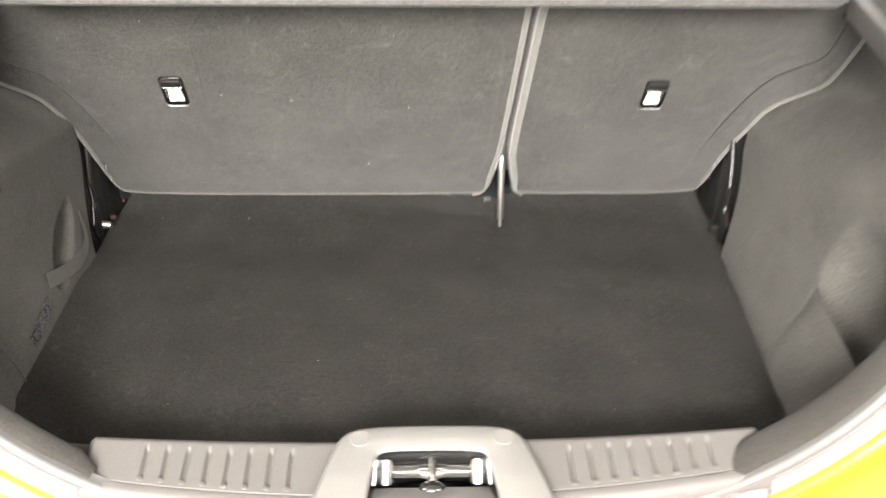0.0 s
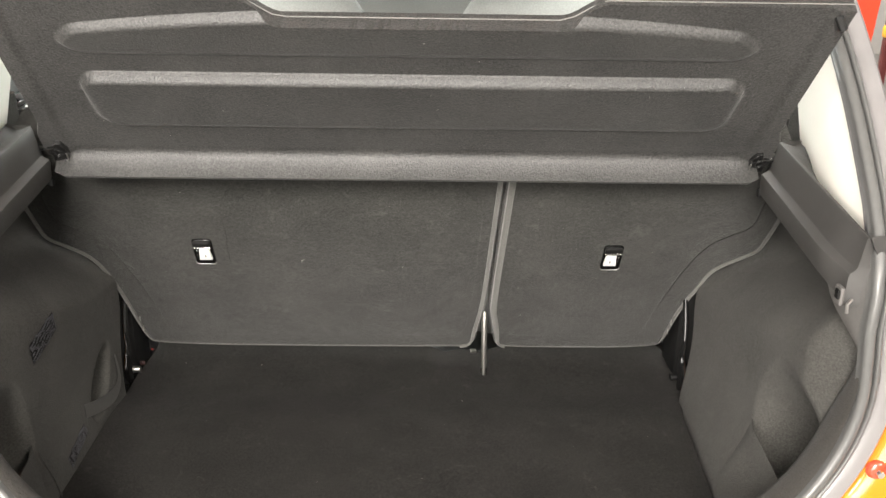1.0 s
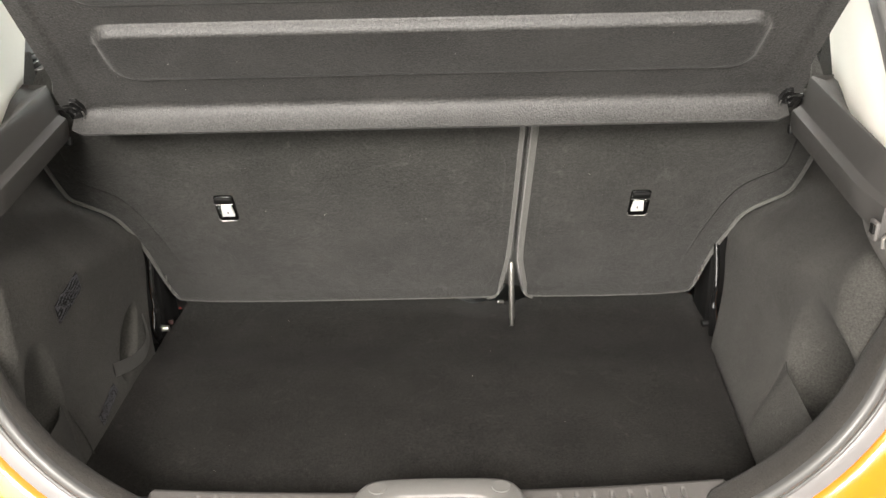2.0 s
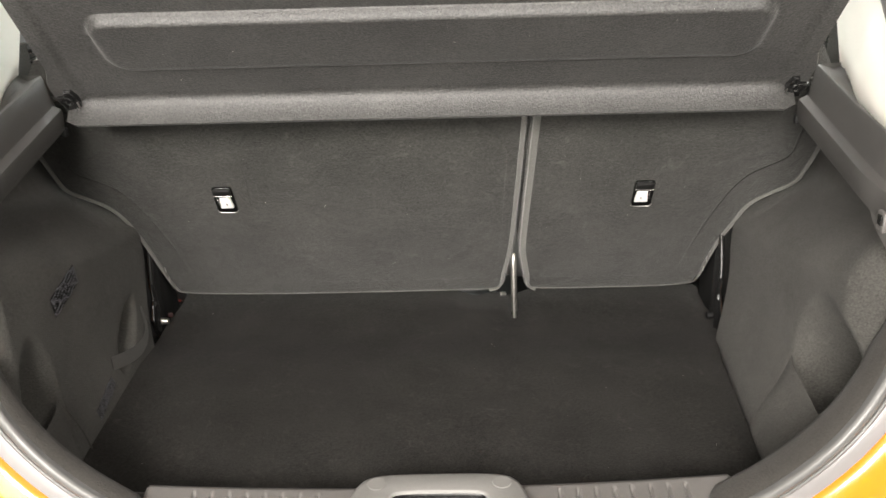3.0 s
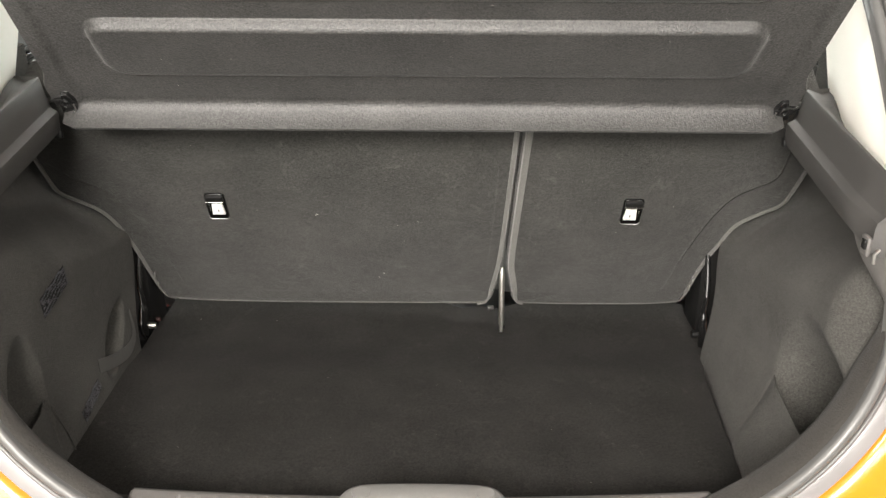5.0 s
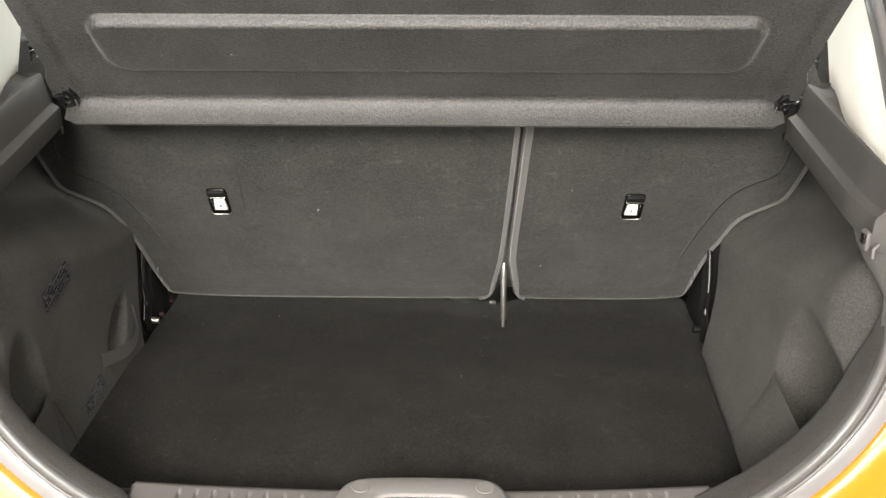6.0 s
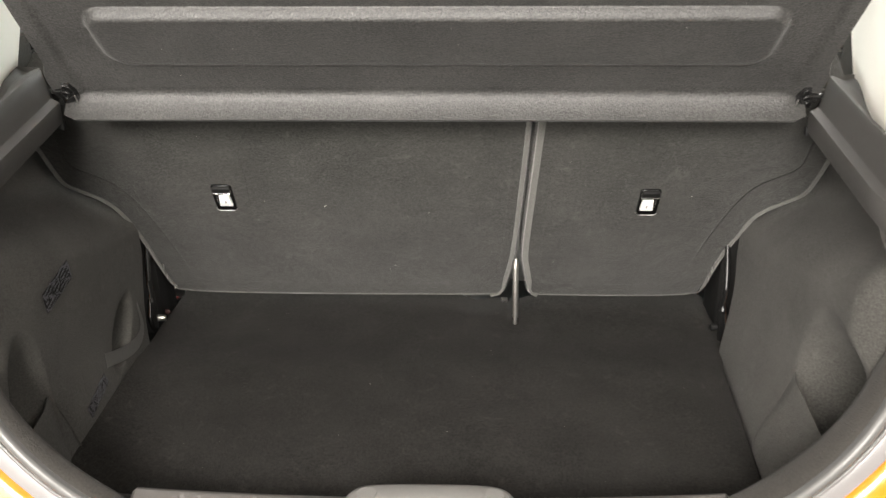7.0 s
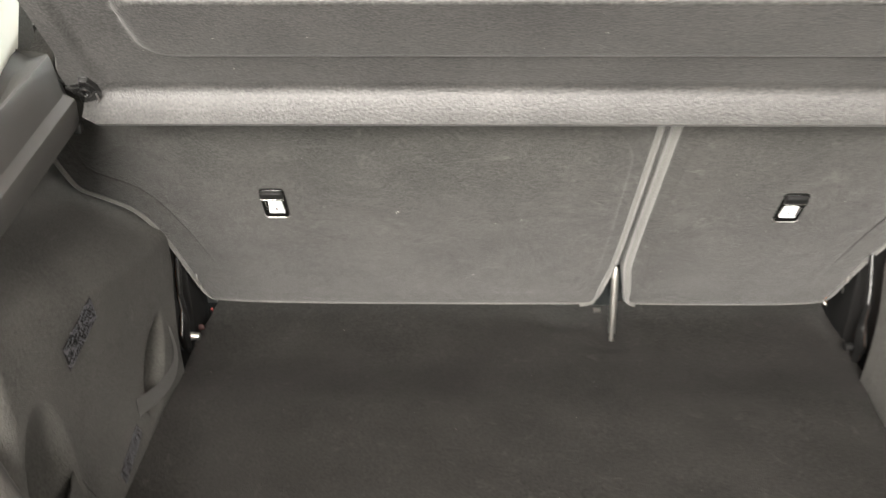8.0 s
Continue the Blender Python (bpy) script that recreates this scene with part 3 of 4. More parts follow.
def seat_back(left):
    if left:
        loop = [(-x, v) if x > 0 else (x, v) for x, v in flank(-1)][::-1]
        inner = SPLIT_LEFT
        pts = loop + inner
    else:
        inner = SPLIT_RIGHT
        pts = inner + flank(1)
    if sum(p[0] * q[1] - q[0] * p[1] for p, q in zip(pts, pts[1:] + pts[:1])) < 0:
        pts = pts[::-1]
    loop = smooth_loop([Vector(p) for p in pts], 3)
    rim_line = [(0.405, 0.036), (0.416, 0.060), (0.422, 0.122), (0.440, 0.213), (0.466, 0.295), (0.501, 0.323), (0.523, 0.336), (0.530, 0.357), (0.530, 0.40), (0.526, 0.485)]
    if left:
        stiff = [(-u, v) for u, v in rim_line[::-1]] + [(0.080, 0.036), (0.100, 0.050), (0.108, 0.10), (0.113, 0.20), (0.118, 0.485)]
    else:
        stiff = [(0.176, 0.485), (0.172, 0.20), (0.170, 0.10), (0.176, 0.046), (0.190, 0.036)] + rim_line
    if sum(p[0] * q[1] - q[0] * p[1] for p, q in zip(stiff, stiff[1:] + stiff[:1])) < 0:
        stiff = stiff[::-1]
    area = sum(a.x * b.y - b.x * a.y for a, b in zip(loop, loop[1:] + loop[:1]))
    if area < 0:
        loop = loop[::-1]
    name, label = ("rear_seat_back", "wide charcoal felt rear seat back, folded up" if left else "narrow charcoal felt rear seat back, folded up")
    cx = -0.17 if left else 0.34
    seat = tagged(empty(name, tuple(on_seat(cx, 0, -0.05))), label, "seat back", "rear seat backs")
    inv = seat.matrix_world.inverted()

    def sp(n, b, m, lab="", parent=None, smooth=40):
        o = part(n, b, m, parent or seat, lab, smooth)
        if not parent:
            o.matrix_parent_inverse = inv
        return o

    sp("seat_back_shell", plate(loop, 0.085, on_seat, 0.006), SEAT_CARPET, "grey felt edge of the seat back")
    board = inset_loop(loop, 0.0035)
    sp("back_carpet", plate(board, 0.006, lambda u, v, o: on_seat(u, v, 0.0015 + o), 0.002), SEAT_CARPET, "charcoal felt back of the seat")
    panel = smooth_loop([Vector(p) for p in stiff], 3)
    sp("stiff_panel", plate(panel, 0.005, lambda u, v, o: on_seat(u, v, 0.0026 + o), 0.003), SEAT_CARPET, "stiff felt-covered panel on the seat back")
    sp("panel_seam", tube([on_seat((-1 if left else 1) * (p.x + 0.0012), p.y, 0.0028) for p in smooth_loop([Vector(q) for q in rim_line[2:]], 3, False)], 0.0006 if left else 0.0009, 6, taper=lambda f: 0.35 + 0.65 * sstep(0.0, 0.4, f)), SEAT_CARPET if left else SEAM_FELT, "dark seam round the stiff panel")
    if left:
        fold = smooth_loop([Vector(p) for p in [(-0.276, 0.372), (-0.2775, 0.345), (-0.275, 0.320), (-0.279, 0.288), (-0.2795, 0.262), (-0.2785, 0.241)]], 2, False)
        sp("crease", tube([on_seat(p.x, p.y, 0.0037) for p in fold], 0.0006, 6), SEAT_CARPET, "crease in the felt")
    sp("piping", tube([on_seat(p.x, p.y, 0.0) for p in loop], 0.0023, 8, closed=True, taper=lambda f: edge_size(loop[round(f * (len(loop) - 1))])), PIPING, "pale grey piped edge")
    # felt band along the split
    inward, wide = (-1, 0.0098) if left else (1, 0.0128)
    rows = []
    for p in smooth_loop([Vector(q) for q in (SPLIT_LEFT if left else SPLIT_RIGHT)], 3, False):
        w = inward * wide * (0.35 + 0.65 * sstep(0.0, 0.05, p.y))
        rows.append([on_seat(p.x + w * f, p.y + 0.002 * f, o) for f, o in ((0.10, -0.034), (0.10, -0.010), (0.12, -0.003), (0.26, 0.0034), (0.50, 0.0052), (0.80, 0.0046), (0.97, 0.0030), (1.0, -0.0005))])
    bm = bmesh.new()
    loft(bm, rows, closed=False)
    sp("edge_band", bm, PIPING, "pale grey felt band along the split")
    # fixing latch
    lx = -0.316 if left else 0.3245
    lv = 0.2725 if left else 0.2655
    side = 1 if left else -1

    def at(u, v, o=0.0):
        return on_seat(lx + u, lv + v, 0.004 + o)

    def slab2(w, h, cu, cv, depth, out, r=0.003, taper=1.0, corner=0.003):
        pts = []
        for sx, sy in ((-1, -1), (1, -1), (1, 1), (-1, 1)):
            hw = w / 2 * (taper if sy < 0 else 1.0)
            for k in range(5):
                q = math.atan2(sy, sx) - math.pi / 4 + math.pi / 2 * k / 4
                pts.append(Vector((cu + sx * (hw - corner) + corner * math.cos(q), cv + sy * (h / 2 - corner) + corner * math.sin(q))))
        return plate(pts, depth, lambda u, v, o: at(u, v, out + o), min(r, corner * 0.6))

    latch = sp("seat_release", slab2(0.031, 0.059, 0, 0, 0.008, 0.002, 0.0015, 1.0, 0.006), BLACK_PLASTIC, "glossy black seat release bezel")
    part("release_hood", slab2(0.028, 0.0120, 0, 0.0222, 0.006, 0.0065, 0.002, 1.0, 0.005), BLACK_MATT, latch, "matt black hood of the release")
    part("release_handle", slab2(0.0155, 0.0250, side * 0.0022, -0.0025, 0.004, 0.0055, 0.001, 1.28, 0.0015), HANDLE_PLASTIC, latch, "white release handle")
    part("handle_slot", slab2(0.0018, 0.0050, side * 0.0030, -0.0045, 0.002, 0.0062, 0.0004, 1.0, 0.0006), BLACK_MATT, latch, "dark slot in the handle")
    part("release_bar", slab2(0.028, 0.0032, 0.0, 0.0145, 0.004, 0.0065, 0.0006, 1.0, 0.0010), CHROME, latch, "bright bar across the release")
    part("release_rod", slab2(0.0016, 0.0150, side * -0.0098, -0.0010, 0.003, 0.0050, 0.0005, 1.0, 0.0007), CHROME, latch, "slim bright rod")
    rim = [at(-0.0150, -0.0225, 0.0016)]
    for sx in (-1, 1):
        for k in range(5):
            q = math.radians(180 + 22.5 * k) if sx < 0 else math.radians(270 + 22.5 * k)
            rim.append(at(sx * 0.0102 + 0.005 * math.cos(q), -0.0248 + 0.005 * math.sin(q), 0.0016))
    part("bezel_rim", tube(rim, 0.0006, 6), STEEL, latch, "thin bright rim")
    return seat


seat_back(True)
seat_back(False)

# ---- parcel shelf, lifted ----
SHELF_TILT = radians(52.7)
SHELF_UP = Vector((0, -math.cos(SHELF_TILT), math.sin(SHELF_TILT)))
SHELF_OUT = Vector((0, -math.sin(SHELF_TILT), -math.cos(SHELF_TILT)))
SHELF_FOOT = Vector((0.009, 0.389, 0.448))


def on_shelf(u, v, out=0.0):
    return SHELF_FOOT + Vector((u, 0, 0)) + SHELF_UP * v + SHELF_OUT * out


shelf = tagged(empty("parcel_shelf", tuple(SHELF_FOOT)), "charcoal felt parcel shelf swung up on its pivots, underside showing", "parcel shelf")
INV_SHELF = shelf.matrix_world.inverted()


def shelf_part(name, bm, mat, label="", smooth=40):
    o = part(name, bm, mat, shelf, label, smooth)
    o.matrix_parent_inverse = INV_SHELF
    return o


def rounded_pad(u, v, u0, u1, v0, v1, r):
    """Signed distance inside a rounded rectangle."""
    dx = max(u0 + r - u, u - u1 + r, 0)
    dy = max(v0 + r - v, v - v1 + r, 0)
    d = math.hypot(dx, dy)
    inner = min(u - u0, u1 - u, v - v0, v1 - v)
    return r - d if d > 0 else max(inner, 0) if inner < r else inner


def roll(t):
    t = min(max(t, 0.0), 1.0)
    return 1 - (1 - t) ** 2


def shelf_relief(u, v):
    cut = 0.30 * max(0.0, 0.150 - v)
    low = rounded_pad(u, v, -0.398 + cut * 0.35, 0.407 - cut * 0.3, 0.050, 0.151, 0.030)
    top = 0.254 - 0.016 * (abs(u) / 0.30) ** 2.2
    high = rounded_pad(u, v, -0.402, 0.402, 0.180, top, 0.034)
    side = 0.466 + (0.020 if u > 0 else 0.006) * v / 0.266 + 0.010 * sstep(0.062, 0.026, v) - abs(u)
    # a crisp crease at the outer edge, rolling over on to the face of the pad
    return (0.005 + 0.010 * (v - 0.050) / 0.108) * roll(low / 0.012) + (0.005 + 0.009 * (v - 0.180) / 0.082) * roll(high / 0.012) + 0.005 * sstep(0.026 + 0.02 * sstep(0.06, 0.02, v), 0.019, side)


def shelf_u(f, q):
    """Across the shelf, from edge to edge, at a share q of its length."""
    ear = 0.0095 * sstep(0.062, 0.026, 0.266 * q)
    left, right = 0.466 + 0.006 * q + ear, 0.466 + 0.020 * q + ear
    return -left + (left + right) * f


bm = bmesh.new()
rows = []
NU, NV = 280, 260
for j in range(NV + 1):
    row = []
    for i in range(NU + 1):
        f = i / NU
        u = shelf_u(f, j / NV)
        notch = 0.030 * sstep(0.205, 0.155, abs(u - 0.013))
        low = 0.024 - 0.033 * sstep(0.432, 0.444, abs(u)) + 0.010 * sstep(0.452, 0.470, abs(u))
        v = min(low + (0.266 - low) * j / NV, 0.266 - notch)
        row.append(on_shelf(u, v, shelf_relief(u, v)))
    rows.append(row)
top_side = []
for j in range(NV, -1, -20):
    row = []
    for i in range(NU + 1):
        u = shelf_u(i / NU, j / NV)
        high = 0.266 - 0.030 * sstep(0.205, 0.155, abs(u - 0.013))
        row.append(on_shelf(u, 0.004 + (high - 0.004) * j / NV, -0.014))
    top_side.append(row)
loft(bm, rows + top_side, closed=False)
bmesh.ops.remove_doubles(bm, verts=bm.verts, dist=1e-6)
shelf_part("shelf_panel", bm, SHELF_FELT, "", 50)
# rolled front flange
bm = bmesh.new()
bend = smooth_loop([Vector(p) for p in [(0.3690, 0.4745), (0.3790, 0.4615), (0.3885, 0.4500), (0.3882, 0.4395), (0.3810, 0.4270), (0.3745, 0.4185), (0.3722, 0.4158)]], 3, False)
prof = [(p.x, p.y) for p in bend] + [(0.3750, 0.4130), (0.43, 0.42), (0.44, 0.445)]
rings = []
for i in range(61):
    u = -0.466 + 0.928 * i / 60
    e = sstep(0.467, 0.448, abs(u + 0.002))
    rings.append([(0.009 + u, y + 0.006 * (1 - e), z + (0.43 - z) * 0.35 * (1 - e)) for y, z in prof])
loft(bm, rings, closed=False)
shelf_part("front_flange", bm, SHELF_FELT, "rolled felt front edge of the shelf", 60)
# loose fibres along the lower edge of the flange
rf = random.Random(11)
bm = bmesh.new()
for _ in range(900):
    u = rf.uniform(-0.455, 0.452)
    p = Vector((0.009 + u, 0.3722 + rf.uniform(-0.0004, 0.0012), 0.4158 + rf.uniform(-0.0012, 0.0008)))
    tip = p + Vector((rf.gauss(0, 0.0012), rf.uniform(-0.0010, 0.0004), -rf.uniform(0.0006, 0.0028) * rf.random()))
    w = rf.uniform(0.0002, 0.0005)
    ring = [bm.verts.new(p + Vector(d) * w) for d in ((1, 0, 0), (-0.5, 0.8, 0), (-0.5, -0.8, 0))]
    top = bm.verts.new(tip)
    for k in range(3):
        bm.faces.new((ring[k], ring[(k + 1) % 3], top))
tagged(shelf_part("edge_fuzz", bm, SHELF_FELT, "loose fibres along the felt edge"), kind="stuff")
# edge binding
for s in (-1, 1):
    side_line = [on_shelf(shelf_u(0.0 if s < 0 else 1.0, k / 48), 0.002 + 0.262 * k / 48, 0.0035) for k in range(49)]
    shelf_part("side_edge", tube(side_line, 0.0007, 6), COVER_PLASTIC, "pale raw side edge of the shelf")
rear = []
for i in range(61):
    u = shelf_u(i / 60, 1.0)
    rear.append(on_shelf(u, 0.266 - 0.030 * sstep(0.205, 0.155, abs(u - 0.013)), -0.006))
shelf_part("rear_edge", tube(rear, 0.0008, 6), COVER_PLASTIC, "pale raw edge of the shelf")
for s in (-1, 1):
    cu, cv = (-0.4580, 0.004) if s < 0 else (0.4610, -0.004)
    shape = [Vector(p) for p in ((-0.010, -0.017), (0.004, -0.019), (0.012, -0.010), (0.012, 0.004), (0.007, 0.018), (-0.001, 0.019), (-0.004, 0.008), (-0.014, 0.006), (-0.014, -0.003), (-0.010, -0.006))]
    shape = [Vector((-s * p.x, p.y)) for p in shape]
    if s > 0:
        shape = shape[::-1]
    if sum(p.x * q.y - q.x * p.y for p, q in zip(shape, shape[1:] + shape[:1])) < 0:
        shape = shape[::-1]

    def on_clip(u, v, o=0.0):
        return on_shelf(cu + u, cv + v, 0.010 + o)

    clip = shelf_part("pivot_clip", plate(shape, 0.012, on_clip, 0.0016, 2), BLACK_PLASTIC, "glossy black pivot clip")
    part("clip_rim", tube([on_clip(p.x, p.y, -0.0006) for p in inset_loop(shape, 0.0014)], 0.0007, 6, closed=True), BLACK_PAINT, clip, "raised rim of the clip")
    eye = [on_clip(0.0045 * math.cos(q), 0.001 + 0.0065 * math.sin(q), 0.0005) for q in (2 * math.pi * k / 20 for k in range(20))]
    part("clip_eye", tube(eye, 0.0018, 8, closed=True), BLACK_PAINT, clip, "round eye of the clip")
    part("pivot_pin", tube([on_clip(s * 0.010, 0.001, -0.002), on_clip(s * 0.019, 0.001, -0.006)], 0.0026, 10), BLACK_PLASTIC, clip, "pivot pin into the support")
    catch = [on_clip(-s * 0.006, -0.016, 0.002), on_clip(-s * 0.011, -0.008, 0.003), on_clip(-s * 0.0115, 0.003, 0.003)]
    part("spring_catch", tube(catch, 0.0009, 6), STEEL, clip, "bright edge of the spring catch")
    corner_u = shelf_u(0.5 + 0.482 * s, 1.0)
    bm = tube([on_shelf(corner_u, 0.258, 0.004), on_shelf(corner_u + s * 0.006, 0.250, 0.014), on_shelf(corner_u + s * 0.010, 0.242, 0.006)], 0.005, 8)
    shelf_part("cord_clip", bm, BLACK_MATT, "black cord clip at the shelf corner")

# ---- sill ----


def sill_in(x):
    return 0.080 + 0.13 * x * x


def sill_front(x):
    return 0.002 + 0.3 * x * x


bm = bmesh.new()
rings = []
for i in range(61):
    x = -0.365 + 0.73 * i / 60
    a, b = sill_in(x), sill_front(x)
    drop = 0.012 * sstep(0.34, 0.44, abs(x)) + 0.034 * sstep(0.095, 0.085, abs(x - 0.0135))
    rings.append([(x, a + 0.010, -0.03), (x, a + 0.006, 0.045), (x, a + 0.002, 0.054), (x, a - 0.006, 0.057 - drop), (x, (a + b) / 2, 0.054 - drop), (x, b + 0.022, 0.048 - drop), (x, b + 0.020, 0.040 - drop), (x, b + 0.018, 0.020)])
loft(bm, rings, closed=False)
sill = car_part("sill_lining", bm, BAND_FELT, "dark lining over the boot sill", smooth=60)


def scuff_plate(x0, x1, first, left):
    """Sill plate with slanting grooves pressed into it; each ends in a raised nub."""
    bm = bmesh.new()
    rings = []
    inner = 1 if left else -1
    n = 260
    for i in range(n + 1):
        x = x0 + (x1 - x0) * i / n
        a, b = sill_in(x) + 0.002, sill_front(x)
        end = sstep(0.0, 0.005, min(x - x0, x1 - x))
        ring = [(x, a + 0.006, 0.046), (x, a + 0.004, 0.060), (x, a + 0.001, 0.0640), (x, a - 0.004, 0.0655)]
        for k in range(1, 20):
            f = k / 20
            y = a - 0.004 + (b + 0.0155 - a + 0.004) * f
            z = 0.0655 - 0.0065 * f
            near = min(range(8), key=lambda m: abs(first + 0.0204 * m - x))
            off = (x - (first + 0.0204 * near)) * inner
            along = sstep(0.08, 0.20, f) * sstep(0.93, 0.86, f)
            # steep on one flank, easy on the other
            dip = sstep(-0.0036, -0.0008, off) * sstep(0.0024, 0.0010, off)
            ring.append((x, y, z - 0.0036 * dip * along))
        ring += [(x, b + 0.0150, 0.0588), (x, b + 0.0142, 0.0572), (x, b + 0.0128, 0.0572), (x, b + 0.0120, 0.0590), (x, b + 0.006, 0.0588), (x, b + 0.002, 0.0570), (x, b - 0.001, 0.0530), (x, b - 0.002, 0.042), (x, b + 0.004, 0.036)]
        rings.append([(px, py, pz - 0.004 * (1 - end)) for px, py, pz in ring])
    loft(bm, rings, closed=False)
    for edge in (rings[0], rings[-1]):
        loft(bm, [edge, [(px, py, pz - 0.012) for px, py, pz in edge]], closed=False)
    ob = car_part("scuff_plate", bm, SILL_PLASTIC, "grey plastic sill scuff plate with pressed grooves", smooth=50)
    for k in range(8):
        x = first + 0.0204 * k
        y = sill_front(x) + 0.0205
        bm = bmesh.new()
        bmesh.ops.create_uvsphere(bm, u_segments=14, v_segments=8, radius=1.0, matrix=Matrix.Translation((x - inner * 0.001, y, 0.0594)) @ Matrix.Diagonal((0.0036, 0.0036, 0.0011, 1)))
        part("rib_nub", bm, SILL_PLASTIC, ob)
    return ob


scuff_plate(-0.326, -0.070, -0.266, True)
scuff_plate(0.098, 0.349, 0.150, False)

# striker cover with its opening
CX = 0.0135
outer = smooth_loop([Vector(p) for p in [(-0.124, -0.030), (0.124, -0.030), (0.112, 0.010), (0.100, 0.058), (0.096, 0.074), (0.086, 0.091), (0.066, 0.0985), (0.0, 0.100), (-0.066, 0.0985), (-0.086, 0.091), (-0.096, 0.074), (-0.100, 0.058), (-0.112, 0.010)]], 2)
hole = smooth_loop([Vector(p) for p in [(-0.060, -0.020), (0.060, -0.020), (0.063, 0.000), (0.056, 0.045), (0.054, 0.058), (0.046, 0.064), (0.0, 0.065), (-0.046, 0.064), (-0.054, 0.058), (-0.056, 0.045), (-0.063, 0.000)]], 2)


def by_angle(loop, n=96):
    c = Vector((0, 0.03))
    out = []
    for k in range(n):
        q = 2 * math.pi * k / n
        d = Vector((math.cos(q), math.sin(q)))
        best = None
        for a, b in zip(loop, loop[1:] + loop[:1]):
            e = b - a
            den = d.x * e.y - d.y * e.x
            if abs(den) < 1e-12:
                continue
            w = a - c
            t = (w.x * e.y - w.y * e.x) / den
            u = (w.x * d.y - w.y * d.x) / den
            if t > 0 and -1e-6 <= u <= 1 + 1e-6 and (best is None or t < best):
                best = t
        out.append(c + d * best)
    return out


def cover_z(y):
    return 0.074 - 0.10 * max(0, 0.03 - y)


o2, h2 = by_angle(outer), by_angle(hole)
bm = bmesh.new()
rings = []
for d, dz in ((0.0, -0.030), (0.0, -0.006), (0.002, -0.002), (0.006, 0.0)):
    rings.append([(CX + p.x, p.y, cover_z(p.y) + dz) for p in inset_loop(o2, d)])
for d, dz in ((-0.003, 0.0), (-0.001, -0.001), (0.0, -0.004)):
    rings.append([(CX + p.x, p.y, cover_z(p.y) + dz) for p in inset_loop(h2, d)])
loft(bm, rings)
cover = car_part("striker_cover", bm, COVER_PLASTIC, "pale grey plastic cover round the boot lock striker", smooth=45)
bm = bmesh.new()
loft(bm, [[(CX + p.x, p.y, cover_z(p.y) + dz) for p in inset_loop(h2, d)] for d, dz in ((-0.001, -0.004), (0.001, -0.008), (0.003, -0.045))])
part("recess_well", bm, BLACK_PLASTIC, cover, "black well round the striker")
for x in (-0.057, 0.085):
    bm = bmesh.new()
    bmesh.ops.create_cone(bm, cap_ends=True, segments=28, radius1=0.0115, radius2=0.0105, depth=0.003, matrix=Matrix.Translation((x, 0.078, 0.0735)))
    part("screw_cap", bm, COVER_PLASTIC, cover, "round plug in the cover")
part("recess_pan", box(CX, 0.030, 0.022, 0.130, 0.100, 0.006, 0.002), BLACK_MATT, cover, "dark pan under the striker")
bm = bmesh.new()
ramp = [(0.041, 0.030), (0.040, 0.045), (0.036, 0.0485), (0.020, 0.053), (-0.018, 0.060), (-0.022, 0.050)]
loft(bm, [[(CX + 0.062 * k / 8, y, z) for y, z in ramp] for k in range(-8, 9)], closed=False)
part("recess_apron", bm, SILL_PLASTIC, cover, "grey apron in front of the striker", smooth=50)
bm = bmesh.new()
tray = [(0.0705, 0.046), (0.068, 0.0490), (0.062, 0.0500), (0.056, 0.0500), (0.0545, 0.0490), (0.054, 0.044)]
loft(bm, [[(CX + 0.050 * k / 20, y - 0.004 * sstep(0.012, 0.0, abs(0.050 * k / 20)) * (1 if y < 0.058 else 0) - 0.010 * sstep(0.026, 0.034, abs(0.050 * k / 20)) * (-1 if y > 0.065 else 0), z) for y, z in tray] for k in range(-20, 21)], closed=False)
part("striker_plate", bm, STEEL, cover, "satin steel striker plate", smooth=50)
for s in (-1, 1):
    bm = bmesh.new()
    bmesh.ops.create_cone(bm, cap_ends=True, segments=24, radius1=0.0085, radius2=0.0078, depth=0.024, matrix=Matrix.Translation((CX + s * 0.045, 0.056, 0.051)) @ Matrix.Rotation(radians(-35), 4, "X"))
    bmesh.ops.bevel(bm, geom=[e for e in bm.edges if len(e.link_faces) == 2 and e.calc_face_angle() > 1.0], offset=0.0015, segments=2, affect="EDGES")
    part("striker_post", bm, CHROME, cover, "bright striker post")
part("striker_bar", tube([(CX - 0.040, 0.0540, 0.0520), (CX - 0.018, 0.0540, 0.0520), (CX - 0.009, 0.0570, 0.0525), (CX + 0.009, 0.0570, 0.0525), (CX + 0.018, 0.0540, 0.0520), (CX + 0.040, 0.0540, 0.0520)], 0.0011, 8), CHROME, cover, "thin bright striker rod")
part("striker_pin", tube([(CX, 0.070, 0.047), (CX, 0.067, 0.0560), (CX, 0.052, 0.0560), (CX, 0.040, 0.052)], 0.0042, 12), CHROME, cover, "bright striker pin")
bm = bmesh.new()
bmesh.ops.create_uvsphere(bm, u_segments=20, v_segments=12, radius=1.0, matrix=Matrix.Translation((CX, 0.0360, 0.047)) @ Matrix.Diagonal((0.0135, 0.0085, 0.0075, 1)))
part("striker_boss", bm, BLACK_PAINT, cover, "dark boss at the foot of the striker")

